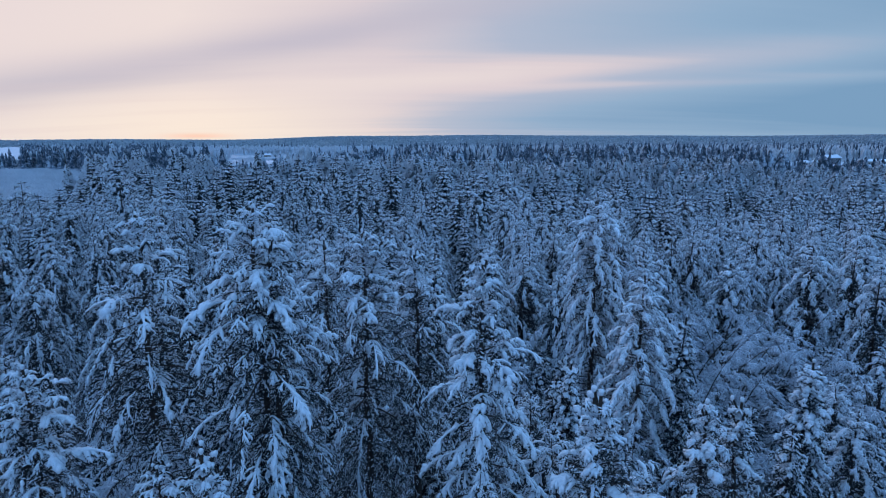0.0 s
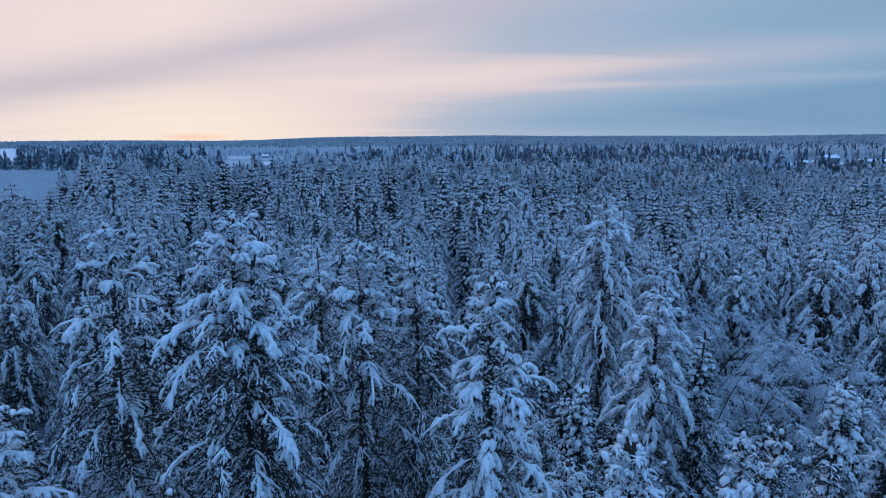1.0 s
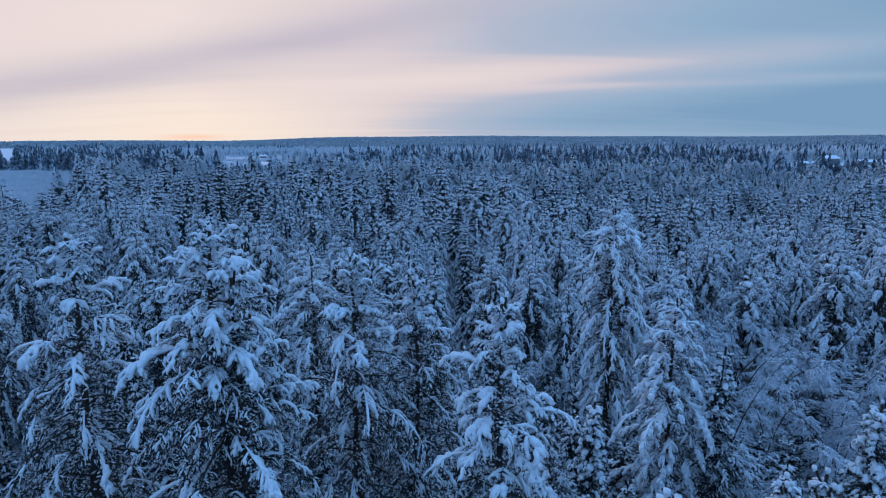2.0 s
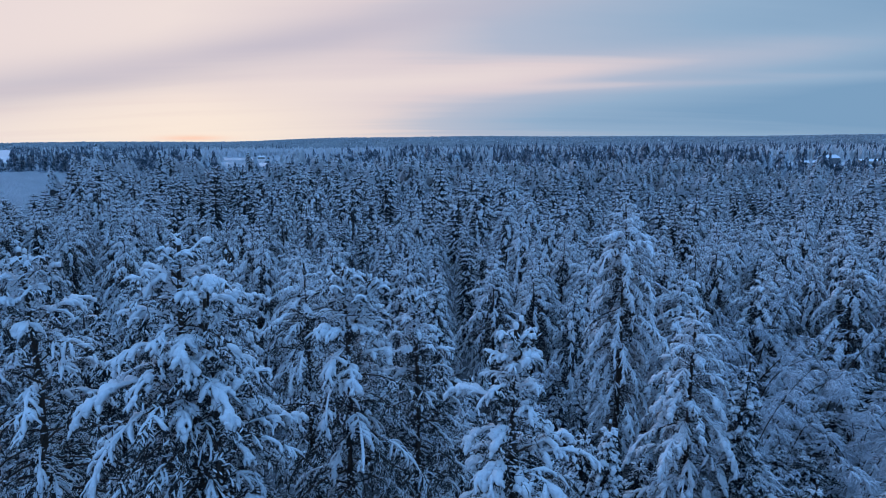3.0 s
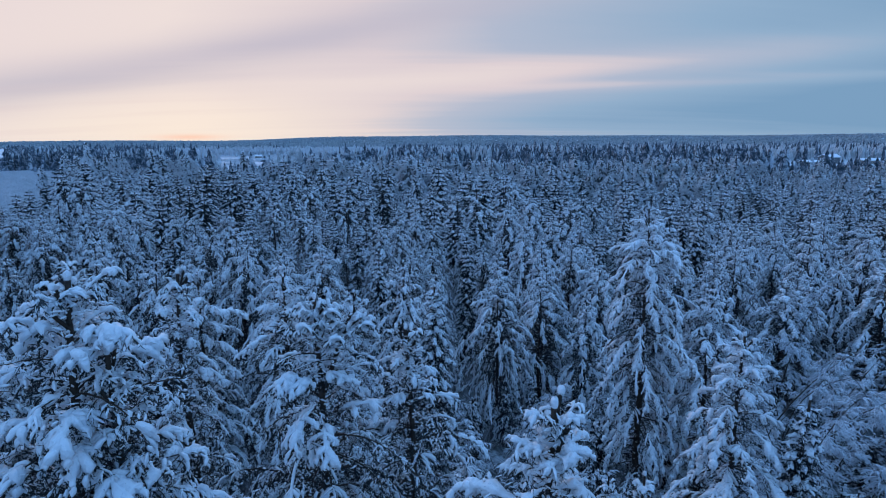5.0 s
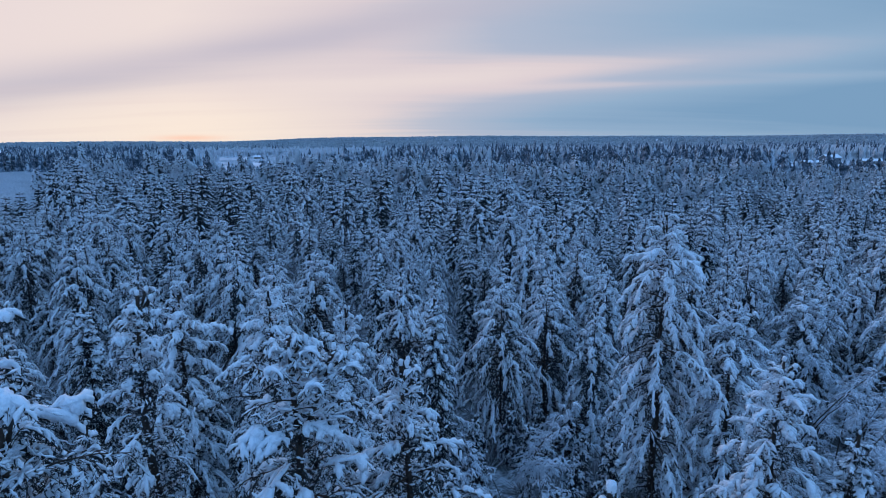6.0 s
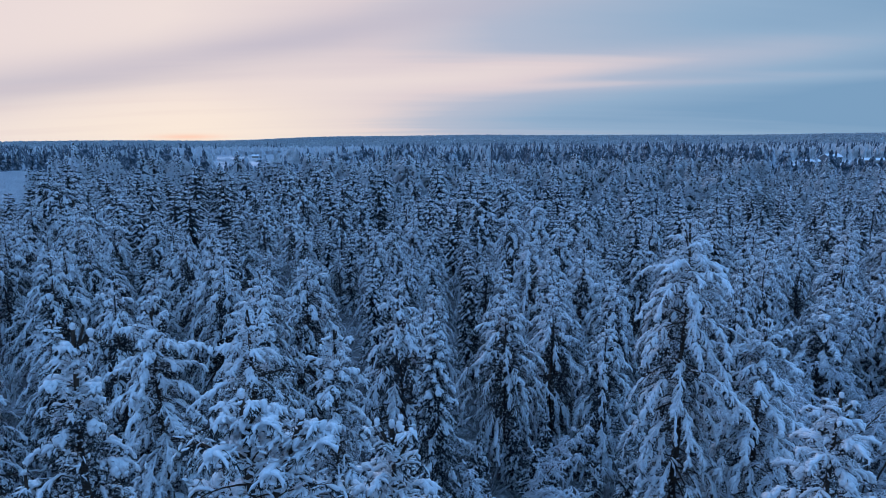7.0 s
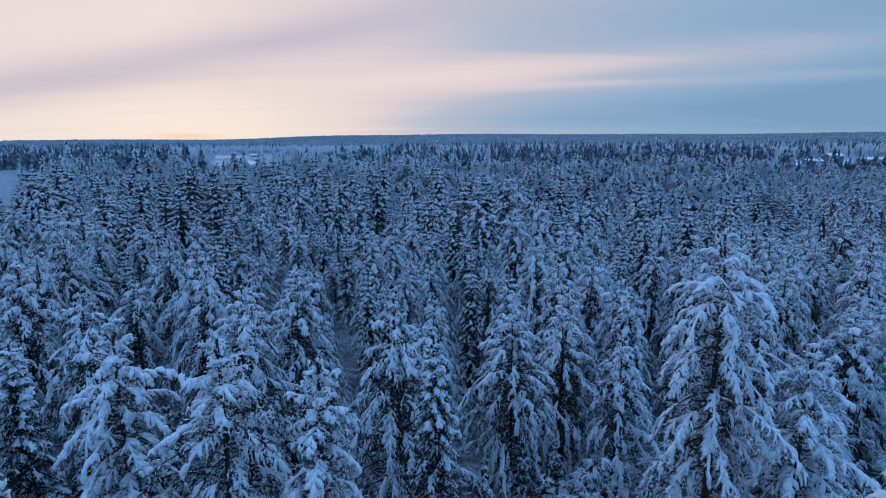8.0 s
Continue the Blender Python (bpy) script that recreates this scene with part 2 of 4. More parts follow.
# ---------------------------------------------------------------- trees
def bough_lines(z0, az, length, e0, e1, K, rng, bend=0.25, late=1.2):
    """Polylines of boughs that leave the trunk at height z0, with the elevation going from e0 to e1 along them."""
    s = np.linspace(0, 1, K)[None]
    e = e0[:, None] + (e1 - e0)[:, None] * s ** late
    a = az[:, None] + rng.normal(0, bend, (len(z0), 1)) * s
    step = (length / (K - 1))[:, None]
    dr, dz = step * np.cos(e), step * np.sin(e)
    dx, dy = dr * np.sin(a), dr * np.cos(a)
    P = np.stack([np.cumsum(q, 1) - q[:, :1] for q in (dx, dy, dz)], -1)
    P[..., 2] += z0[:, None]
    return P, a, e


def along(P, idx, s):
    """Points at the fraction s of the polylines idx, and the index of the segment."""
    K = P.shape[1]
    f = s * (K - 1)
    i = np.minimum(f.astype(int), K - 2)
    w = (f - i)[:, None]
    return P[idx, i] * (1 - w) + P[idx, i + 1] * w, i


def whorls(rng, H, crown, gap, per):
    """Heights and bearings of boughs that stand in rings round the trunk."""
    zs, az = [], []
    z, turn = H - 0.50, rng.uniform(0, 6.28)
    while z > crown:
        k = int(rng.integers(per - 1, per + 2))
        turn += rng.uniform(0.5, 1.1)
        zs += list(z + rng.uniform(-0.07, 0.07, k) - 0.10 * gap * rng.random(k))
        az += list(turn + (np.arange(k) + rng.uniform(-0.22, 0.22, k)) * 6.283 / k)
        z -= gap * rng.uniform(0.75, 1.25)
    return np.minimum(np.array(zs), H - 0.06), np.array(az)


def fingers(L, R, S, rng, blunt=True):
    """Lumps of snow along short polylines L (N, K, 3): thick, uneven and round-ended."""
    n = len(L)
    at, prof = ([0.0, 0.22, 0.58, 0.90, 1.04], [0.45, 0.95, 1.12, 0.92, 0.12]) if blunt else ([0.0, 0.62, 1.05], [0.65, 1.15, 0.22])
    every = np.arange(n)
    Q = np.stack([along(L, every, np.full(n, min(q, 1.0)))[0] for q in at], 1)
    Q[:, -1] += (L[:, -1] - L[:, -2]) * 0.10
    Rs = R[:, None] * np.array(prof)[None] * rng.uniform(0.74, 1.26, (n, len(prof)))
    Q[..., 2] += 0.40 * Rs
    return tubes(Q, Rs, S, 0.95, 0.5)


def conifer(rng, H, crown, R, kind, lod, lean=0.0, load=1.0, twin=False, weep=0.15, depth=5.5, full=0.0):
    """Arrays of a snow-laden conifer: dict of part name -> (vertices, faces) pieces.
    H height, crown: height of the lowest boughs, R: longest bough, load: how much snow it carries,
    weep: how far the boughs hang, depth: how far under the top the crown is widest, full: 1 where no bough has shed its snow."""
    pine = kind == "pine"
    near = lod == 3
    gap, per = ({3: (0.50, 4), 2: (0.58, 5), 1: (0.90, 5)} if pine else {3: (0.34, 6), 2: (0.44, 6), 1: (0.66, 6)})[lod]
    zs, az = whorls(rng, H, crown, gap, per)
    n = len(zs)
    d = H - zs
    u = d / (H - crown)
    low = np.clip((d - 2.5) / 4.0, 0, 1)            # 0 in the upper crown, 1 well under it
    if pine:
        length = R * (0.03 + 0.97 * np.minimum(1, d / depth) ** (0.70 if near else 0.92)) * rng.uniform(0.55, 1.10, n)
        length = np.where(rng.random(n) < 0.12, length * 1.2, length)
        e0 = np.radians(np.interp(d, [0, 0.8, 2.0, 4.5, 9], [70, 54, 34, 10, -4])) + rng.normal(0, 0.15, n)
        e1 = e0 - np.radians(np.interp(d, [0, 0.8, 2.0, 4.5], [8, 42, 66, 74])) * (0.62 + 0.62 * weep) + rng.normal(0, 0.20, n)
    else:
        length = R * (0.08 + 0.92 * np.minimum(1, u * 1.05) ** 0.82) * rng.uniform(0.78, 1.12, n)
        e0 = np.radians(np.interp(d, [0, 1.0, 2.5, 6], [50, 14, -10, -26])) + rng.normal(0, 0.09, n)
        e1 = e0 - np.radians(18) * load + rng.normal(0, 0.12, n)
    e1 = np.maximum(e1, radians(-82))
    K = {3: 6, 2: 5, 1: 4}[lod]
    P, A, E = bough_lines(zs, az, length, e0, e1, K, rng, 0.3, 1.45 if pine else 1.2)
    wavex, wavey = rng.normal(0, 0.05), rng.normal(0, 0.05)
    trunk_x = lambda h: lean * (h / H) ** 2 * H + wavex * np.sin(h * 0.9)
    trunk_y = lambda h: wavey * np.sin(h * 0.7 + 1)
    P[..., 0] += trunk_x(zs)[:, None]
    P[..., 1] += trunk_y(zs)[:, None]
    out = {"snow": [], "needles": []}
    hz = np.linspace(0, H, 14)
    line = np.stack([trunk_x(hz), trunk_y(hz), hz], -1)[None]
    rad = (0.013 * H * (1 - 0.93 * (hz / H) ** 0.9) + (0.030 if near else 0.016))[None]
    out["trunk"] = [tubes(line, rad * (1 if near else 0.8), 9 if near else 6)]
    br = np.linspace(1, 0.25, K)[None] * (0.009 + 0.010 * length)[:, None]
    out["limbs"] = [tubes(P, br, 3)]

    # how much snow each bough holds: most are laden, some have shed it
    laden = rng.random(n) < full + (1 - full) * (np.where(d < 3.0, 0.78, lerp(0.52, 0.16, low)) if near else lerp(0.97, 0.84, low)) * min(1.0, 0.35 + 0.65 * load)
    hold = np.where(laden, rng.uniform(0.85, 1.25, n), rng.uniform(0.50, 0.80, n)) * (0.45 + 0.55 * load)
    hold = hold * lerp(1.0, lerp(0.72, 1.0, full) if near else 0.80, low) * np.interp(d, [0, 1.8], [0.55, 1.0])

    # side sprays of every bough, longest near its middle
    per_m = ({3: 6.8, 2: 8.5, 1: 4.4} if pine else {3: 9.0, 2: 6.5, 1: 3.2})[lod]
    count = np.maximum({3: 3, 2: 2, 1: 2}[lod], (length * per_m).astype(int))
    idx = np.repeat(np.arange(n), count)
    m = len(idx)
    s = rng.uniform(0.16, 1.0, m) ** (0.8 if near or not pine else 0.62)
    at, seg = along(P, idx, s)
    side = np.where(rng.random(m) < 0.5, -1, 1)
    head = A[idx, seg] + side * rng.uniform(0.30, 1.35, m) * (1.15 - 0.5 * s)
    el = E[idx, seg]
    reach = ({3: 0.36, 2: 0.46, 1: 0.55} if pine else {3: 0.30, 2: 0.30, 1: 0.40})[lod] * length[idx]
    ll = (0.10 + np.minimum(reach, 0.62) * (1.12 - 0.75 * s)) * rng.uniform(0.5, 1.15, m)
    t0 = el + rng.normal(0, 0.16, m) + 0.08
    hang = np.radians(np.interp(d[idx], [0, 0.9, 2.5], [-5, -46, -72] if pine else [-5, -32, -48]))
    t1 = lerp(el, hang, min(1.1, 0.6 + 0.5 * weep) if pine else 0.8) + rng.normal(0, 0.22, m)
    Kt = {3: 5, 2: 4, 1: 3}[lod]
    Tw, TA, TE = bough_lines(np.zeros(m), head, ll, t0, t1, Kt, rng, 0.4, 1.0)
    Tw = Tw + at[:, None, :]
    fat = ({3: 0.062, 2: 0.072, 1: 0.150} if pine else {3: 0.080, 2: 0.085, 1: 0.15})[lod]
    clump = rng.random((n, 8))[idx, (s * 3.99).astype(int) * 2 + (side > 0)]
    keep = clump > np.where(laden[idx], 0.18 * (1 - full) if near else 0.04, 0.62) + (0.22 * (1 - full) if near else 0.20) * low[idx]
    r = fat * hold[idx] * (0.62 + 0.38 * np.clip(s / 0.6, 0, 1)) * np.clip(rng.lognormal(0, 0.30, m), 0.5, 1.7)
    out["snow"].append(fingers(Tw[keep], r[keep], {3: 5, 2: 3, 1: 3}[lod], rng, near))
    if near:
        out["limbs"].append(tubes(Tw, np.full((m, Kt), 0.008) * np.linspace(1, 0.4, Kt)[None], 3))
    # short shoots on the sprays, each with its own lump of snow
    if lod > 1:
        k = {3: 3, 2: 2}[lod]
        ti = np.repeat(np.arange(m), k)
        q, sg = along(Tw, ti, rng.uniform(0.25, 1.0, len(ti)))
        ha = TA[ti, sg] + rng.choice([-1, 1], len(ti)) * rng.uniform(0.3, 1.2, len(ti))
        sl = rng.uniform(0.10, 0.24, len(ti)) * {3: 1.0, 2: 1.35}[lod]
        se = TE[ti, sg]
        Sh, _, _ = bough_lines(np.zeros(len(ti)), ha, sl, se + 0.1, lerp(se, np.radians(-75 if pine else -50), 0.75), 3, rng, 0.4)
        Sh = Sh + q[:, None]
        ks = keep[ti] & (rng.random(len(ti)) < 0.85)
        odd = ~keep[ti] & (rng.random(len(ti)) < 0.35)
        rs = r[ti] * rng.uniform(0.62, 1.0, len(ti)) * np.where(odd, 0.7, 1.0)
        out["snow"].append(fingers(Sh[ks | odd], rs[ks | odd], 4 if near else 3, rng, False))
    else:
        Sh, ti = Tw, np.arange(m)
    # the bank of snow along the bough itself
    Kb = {3: 10, 2: 7, 1: 4}[lod]
    start = np.where(laden, 0.30, 0.62)
    st = start[:, None] + (1.03 - start)[:, None] * np.linspace(0, 1, Kb)[None]
    Q = np.stack([along(P, np.arange(n), np.minimum(st[:, j], 1.0))[0] for j in range(Kb)], 1)
    shape = np.interp(np.linspace(0, 1, Kb), [0, 0.15, 0.6, 0.92, 1], [0.2, 0.7, 1.0, 1.0, 0.12])
    thick = ({3: 0.066, 2: 0.056, 1: 0.10} if pine else {3: 0.135, 2: 0.125, 1: 0.17})[lod] * hold[:, None] * shape[None] * np.clip(rng.lognormal(0, 0.28, (n, Kb)), 0.55, 1.6)
    thick = thick * np.minimum(1, 0.5 + 0.4 * length)[:, None]
    Q[..., 2] += 0.45 * thick
    on = laden & (rng.random(n) < 0.9)
    out["snow"].append(tubes(Q[on], thick[on], {3: 6, 2: 4, 1: 3}[lod], 0.8, 0.3))

    # leader and upright candles with a sleeve of dark needles and a cap of snow
    tip = np.array([trunk_x(H), trunk_y(H), H])
    c = {3: 4, 2: 2, 1: 0}[lod] if pine else 0
    ca = rng.uniform(0, 6.283, c)
    base = np.concatenate([[tip - [0, 0, 0.5]], np.stack([tip[0] + 0.06 * np.sin(ca), tip[1] + 0.06 * np.cos(ca), H - rng.uniform(0.35, 1.0, c)], -1)]) if c else (tip - [0, 0, 0.5])[None]
    rise = np.concatenate([[0.58], rng.uniform(0.35, 0.62, c)])
    out_by = np.concatenate([[0.0], rng.uniform(0.12, 0.34, c)])
    ca = np.concatenate([[0.0], ca])
    ends = base + np.stack([out_by * np.sin(ca), out_by * np.cos(ca), rise], -1)
    shoot = np.stack([base, 0.5 * (base + ends), ends], 1)
    out["limbs"].append(tubes(shoot, np.tile([[0.036, 0.034, 0.028]], (len(base), 1)), 5))
    k = {3: 130, 2: 30, 1: 8}[lod]
    pi = np.repeat(np.arange(len(base)), k)
    q, _ = along(shoot, pi, rng.uniform(0.05, 0.95, len(pi)))
    way = rng.normal(0, 1, (len(pi), 3)) * [1, 1, 0.25] + [0, 0, 0.55]
    way /= np.linalg.norm(way, axis=1, keepdims=True)
    wide = {3: 1.0, 2: 2.0, 1: 3.5}[lod]
    out["needles"].append(spikes(q, way, rng.uniform(0.06, 0.11, len(pi)) * min(wide, 1.6), rng.uniform(0.006, 0.012, len(pi)) * wide, rng))
    cap = np.stack([ends - [0, 0, 0.12], ends - [0, 0, 0.03], ends + [0, 0, 0.05], ends + [0, 0, 0.09]], 1)
    out["snow"].append(tubes(cap, np.tile([[0.035, 0.075, 0.07, 0.015]], (len(ends), 1)) * (0.4 + 0.5 * load), 6))

    # dark needles round and under the sprays
    per_t = {3: 8, 2: 1, 1: 2}[lod] if pine else {3: 12, 2: 5, 1: 5}[lod]
    ni = np.repeat(np.arange(len(Sh)), per_t)
    q, _ = along(Sh, ni, rng.uniform(0.0, 1.0, len(ni)))
    way = Sh[ni, -1] - Sh[ni, 0]
    way /= np.linalg.norm(way, axis=1, keepdims=True) + 1e-9
    way = way * 0.6 + rng.normal(0, 0.5, way.shape) - [0, 0, 0.45]
    way /= np.linalg.norm(way, axis=1, keepdims=True) + 1e-9
    grow = {3: 1.0, 2: 1.5, 1: 2.6}[lod]
    out["needles"].append(spikes(q - [0, 0, 0.03], way, rng.uniform(0.10, 0.20, len(ni)) * grow * (0.62 if near else 1), rng.uniform(0.014, 0.028, len(ni)) * grow * (0.55 if near else 1), rng))
    # old shoots close round the trunk keep the inside of the crown dark
    c = n * {3: 130, 2: 18, 1: 6}[lod]
    pick = rng.integers(n // (7 if near else 4), n, c)
    q, _ = along(P, pick, rng.uniform(0.05, 0.72 if near else 0.50, c))
    way = rng.normal(0, 1, (c, 3)) * [1, 1, 0.8] - [0, 0, 0.4]
    way /= np.linalg.norm(way, axis=1, keepdims=True)
    big = {3: 0.9, 2: 1.25, 1: 2.0}[lod]
    q = q + rng.normal(0, 0.16, (c, 3)) - [0, 0, 0.22]
    out["needles"].append(spikes(q, way, rng.uniform(0.16, 0.40, c) * big * (0.55 if near else 1), rng.uniform(0.025, 0.06, c) * big * (0.32 if near else 1), rng))
    if lod > 1:
        # dabs of snow caught inside the crown
        c = n * ({3: 34, 2: 7}[lod] if pine else {3: 8, 2: 4}[lod])
        pick = rng.integers(0, n, c)
        q, _ = along(P, pick, rng.uniform(0.05, 0.9, c))
        q = q + rng.normal(0, 0.17, (c, 3)) * np.minimum(1, length[pick])[:, None] - [0, 0, 0.10]
        dirs = rng.normal(0, 1, (c, 3)) * [1, 1, 0.5] - [0, 0, 0.3]
        dirs /= np.linalg.norm(dirs, axis=1, keepdims=True)
        ln = rng.uniform(0.03, 0.10, c)[:, None]
        D = np.stack([q - dirs * ln, q, q + dirs * ln], 1)
        out["snow"].append(tubes(D, (rng.uniform(0.016, 0.046, c) * {3: 1, 2: 1.35}[lod])[:, None] * np.array([[0.35, 1.0, 0.3]]), 4 if near else 3, 0.8))
    # bare dead twigs in the shaded lower crown
    if pine and lod >= 2:
        c = n * (3 if near else 1)
        pick = rng.integers(n // 4, n, c)
        q, _ = along(P, pick, rng.uniform(0.1, 0.9, c))
        a2 = rng.uniform(0, 6.283, c)
        L2, _, _ = bough_lines(np.zeros(c), a2, rng.uniform(0.25, 0.7, c), rng.uniform(-0.9, 0.3, c), rng.uniform(-1.4, -0.2, c), 3, rng, 0.5)
        out["limbs"].append(tubes(L2 + q[:, None], np.tile([[0.011, 0.009, 0.004]], (c, 1)) * (1 if near else 1.6), 3))
    if twin:
        for key in ("limbs", "snow", "needles", "trunk"):
            extra = []
            for v, f in out[key]:
                hi = v[:, 2] > H - 2.6
                mv = v.copy()
                k2 = np.clip((v[:, 2] - (H - 2.6)) / 2.6, 0, 1)
                mv[:, 0] += 0.9 * k2
                mv[:, 2] -= 0.35 * k2
                sel = hi[f].all(1)
                extra.append((mv, f[sel]))
            out[key] = out[key] + extra
    return out


def birch(rng, H, lod=2):
    """Rimed birch: a few bending stems, fine drooping sprays."""
    stems = rng.integers(2, 5)
    K = 8
    az = rng.uniform(0, 6.28, stems) + np.arange(stems) * 1.7
    L = H * rng.uniform(0.85, 1.2, stems)
    P, A, E = bough_lines(np.zeros(stems), az, L, np.radians(rng.uniform(74, 88, stems)), np.radians(rng.uniform(15, 60, stems)), K, rng, 0.4)
    out = {"trunk": [tubes(P, np.linspace(1, 0.15, K)[None] * (0.006 * L)[:, None], 5)]}
    c = {2: 34, 1: 16}[lod] * stems
    pick = rng.integers(0, stems, c)
    s = rng.uniform(0.25, 1.0, c)
    at, sg = along(P, pick, s)
    bl = (1.25 - s * 0.75) * rng.uniform(0.7, 1.6, c) * H / 9
    B, BA, BE = bough_lines(np.zeros(c), rng.uniform(0, 6.28, c), bl, np.radians(rng.uniform(10, 65, c)), np.radians(rng.uniform(-75, 5, c)), 6, rng, 0.6)
    B = B + at[:, None]
    out["limbs"] = [tubes(B, np.linspace(1, 0.3, 6)[None] * rng.uniform(0.018, 0.034, c)[:, None], 3)]
    per = {2: 10, 1: 9}[lod]
    pi = np.repeat(np.arange(c), per)
    q, sg = along(B, pi, rng.uniform(0.2, 1.0, len(pi)))
    w = 1.5 if lod == 2 else 2.0
    F, _, _ = bough_lines(np.zeros(len(pi)), BA[pi, sg] + rng.normal(0, 0.8, len(pi)), rng.uniform(0.25, 0.75, len(pi)),
                          rng.uniform(-0.6, 0.7, len(pi)), rng.uniform(-1.45, -0.5, len(pi)), 4, rng, 0.5)
    out["rime"] = [tubes(F + q[:, None], np.tile([[0.018, 0.02, 0.016, 0.006]], (len(pi), 1)) * w * rng.uniform(0.7, 1.4, (len(pi), 1)), 3)]
    return out


LOOK = {
    "pine": ("pine_tree", "pine", NEEDLE, "tall snow-laden pine with drooping boughs in the forest"),
    "spruce": ("spruce_tree", "spruce", SPRUCE, "narrow dark spruce with snow-covered boughs in the forest"),
    "young_spruce": ("young_spruce_tree", "spruce", SPRUCE, "young spruce buried in snow between taller trees"),
    "young_pine": ("young_pine_tree", "pine", NEEDLE, "young pine bent under snow between taller trees"),
    "birch": ("birch_tree", "birch", RIME, "frost-covered bare birch with fine bending branches"),
}


def tree_thing(kind, data, label="", hoary=False):
    name, cat, leaf, text = LOOK[kind]
    leaf = HOARY if hoary else leaf
    base = new(name)
    base.empty_display_size = 0.5
    tagged(base, label or text, cat, "trees of the forest")
    names = (("trunk", BARK, ""), ("limbs", TWIG if kind == "birch" else BARK, ""))
    names += (("rime", RIME, "pale hoar frost on fine twigs"),) if kind == "birch" else (("needles", leaf, ""), ("snow", SNOW, "thick fresh snow on the boughs"))
    for key, mt, text in names:
        ob = part({"needles": "crown", "rime": "crown", "snow": "snow_load", "limbs": "branchwork"}.get(key, key), mesh_of(kind + "_" + key, data[key], [mt], None, key != "needles"), base, text)
        if key != "trunk" or kind == "birch":
            tagged(ob, kind="stuff")
    return base


def settle(x, y):
    return float(ground_z(x, y))


TAKEN = []      # (x, y, free radius)
N_TREES = {"pine": 0, "spruce": 0, "birch": 0, "young_pine": 0, "young_spruce": 0}


def hero(kind, x, y, top, R, crown, seed, lod=3, lean=0.0, load=1.0, twin=False, label="", weep=0.4, full=0.0):
    """A tree with a shape of its own."""
    g = settle(x, y) - 0.15
    rng = np.random.default_rng(seed)
    H = top - g
    data = birch(rng, H) if kind == "birch" else conifer(rng, H, max(0.8, crown), R * (1.28 if y > 31 else 1.12) if kind == "pine" else R * 1.1, kind, lod, lean, load, twin, weep, full=full)
    ob = tree_thing(kind, data, label)
    ob.matrix_basis = pose(x, y, g, 0, 0, rng.uniform(0, 360) if not twin and not lean else 0)
    TAKEN.append((x, y, R * 0.72))
    N_TREES[kind] += 1
    return ob


# trees that stand nearest to the way
hero("pine", -6.72, 20.2, 16.05, 3.1, 4.2, 11, load=1.0, full=0.25, label="tall pine with thick snow fingers and a bare dark leader")
hero("pine", -11.7, 21.8, 15.6, 3.1, 4.5, 12, load=0.85)
hero("pine", -3.4, 24.5, 14.5, 3.0, 3.8, 13, load=0.82, twin=True, label="snow-laden pine with a forked top")
hero("pine", -1.2, 26.0, 13.2, 2.6, 3.5, 14, load=0.82)
hero("pine", 1.35, 18.9, 14.3, 2.4, 3.6, 15, load=1.0, weep=0.3, full=0.6, label="slim pine with heavy snow fingers and a knobbly top")
hero("pine", -6.2, 20.3, 14.7, 2.24, 6.0, 16, load=0.88)
hero("pine", -8.8, 29.0, 14.1, 1.6, 3.5, 17, load=0.95, full=0.4)
hero("pine", 11.8, 43.6, 14.3, 3.1, 3.0, 18, load=0.92, weep=0.6, full=0.9)
hero("pine", 15.2, 42.5, 9.7, 2.7, 2.0, 19, load=1.1, weep=0.6, full=1.0)
hero("pine", 11.6, 32.3, 10.7, 2.6, 2.0, 20, load=1.2, weep=0.5, full=1.0)
hero("pine", -4.5, 38.5, 10.9, 2.0, 2.5, 21, load=0.95, weep=0.4, full=0.8)
hero("pine", -14.0, 43.3, 10.9, 2.6, 1.5, 22, load=1.1, weep=0.4, full=1.0)
hero("pine", -11.0, 50.5, 10.4, 3.2, 1.5, 23, load=1.0, lod=2, weep=0.7)
hero("spruce", -0.52, 45.6, 9.35, 1.9, 0.8, 24, label="slim spruce with a dark core and tiered snowy boughs")
hero("pine", 4.3, 54.0, 7.8, 3.78, 1.5, 25, lod=2, weep=0.9)
hero("pine", 8.2, 57.4, 6.9, 3.23, 1.5, 26, lod=2, weep=0.9)
hero("pine", -8.0, 39.0, 11.6, 2.6, 2.0, 27, load=0.9, weep=0.4, full=0.35)
hero("spruce", 18.06, 26.6, 7.7, 1.9, 0.8, 28, load=1.2)
hero("pine", 4.05, 13.6, 12.0, 2.3, 5.3, 29, load=1.25, label="small pine bowed under a thick cap of snow")
hero("pine", -6.95, 15.0, 9.6, 1.54, 1.0, 30, load=1.2)
hero("pine", -14.3, 18.5, 10.8, 2.67, 3.0, 31, load=1.1)
hero("spruce", 6.9, 29.5, 6.5, 1.3, 0.8, 32, load=1.1)
hero("spruce", 17.2, 30.8, 2.7, 1.2, 0.8, 33, lod=2)
hero("spruce", 7.1, 33.8, 3.8, 1.2, 0.8, 34, lod=2)
hero("spruce", -15.5, 36.5, 5.0, 1.2, 0.8, 35, lod=2, load=0.9)
hero("spruce", -18.5, 33.0, 8.5, 1.5, 0.8, 36, load=0.7, label="dark spruce with little snow on its boughs")
hero("spruce", -12.2, 31.5, 9.0, 1.5, 0.8, 37, load=0.8)
hero("spruce", 13.6, 31.0, 8.6, 1.6, 0.8, 38, load=0.7)
hero("pine", 9.1, 18.4, 9.5, 1.6, 3.5, 42, load=1.2)
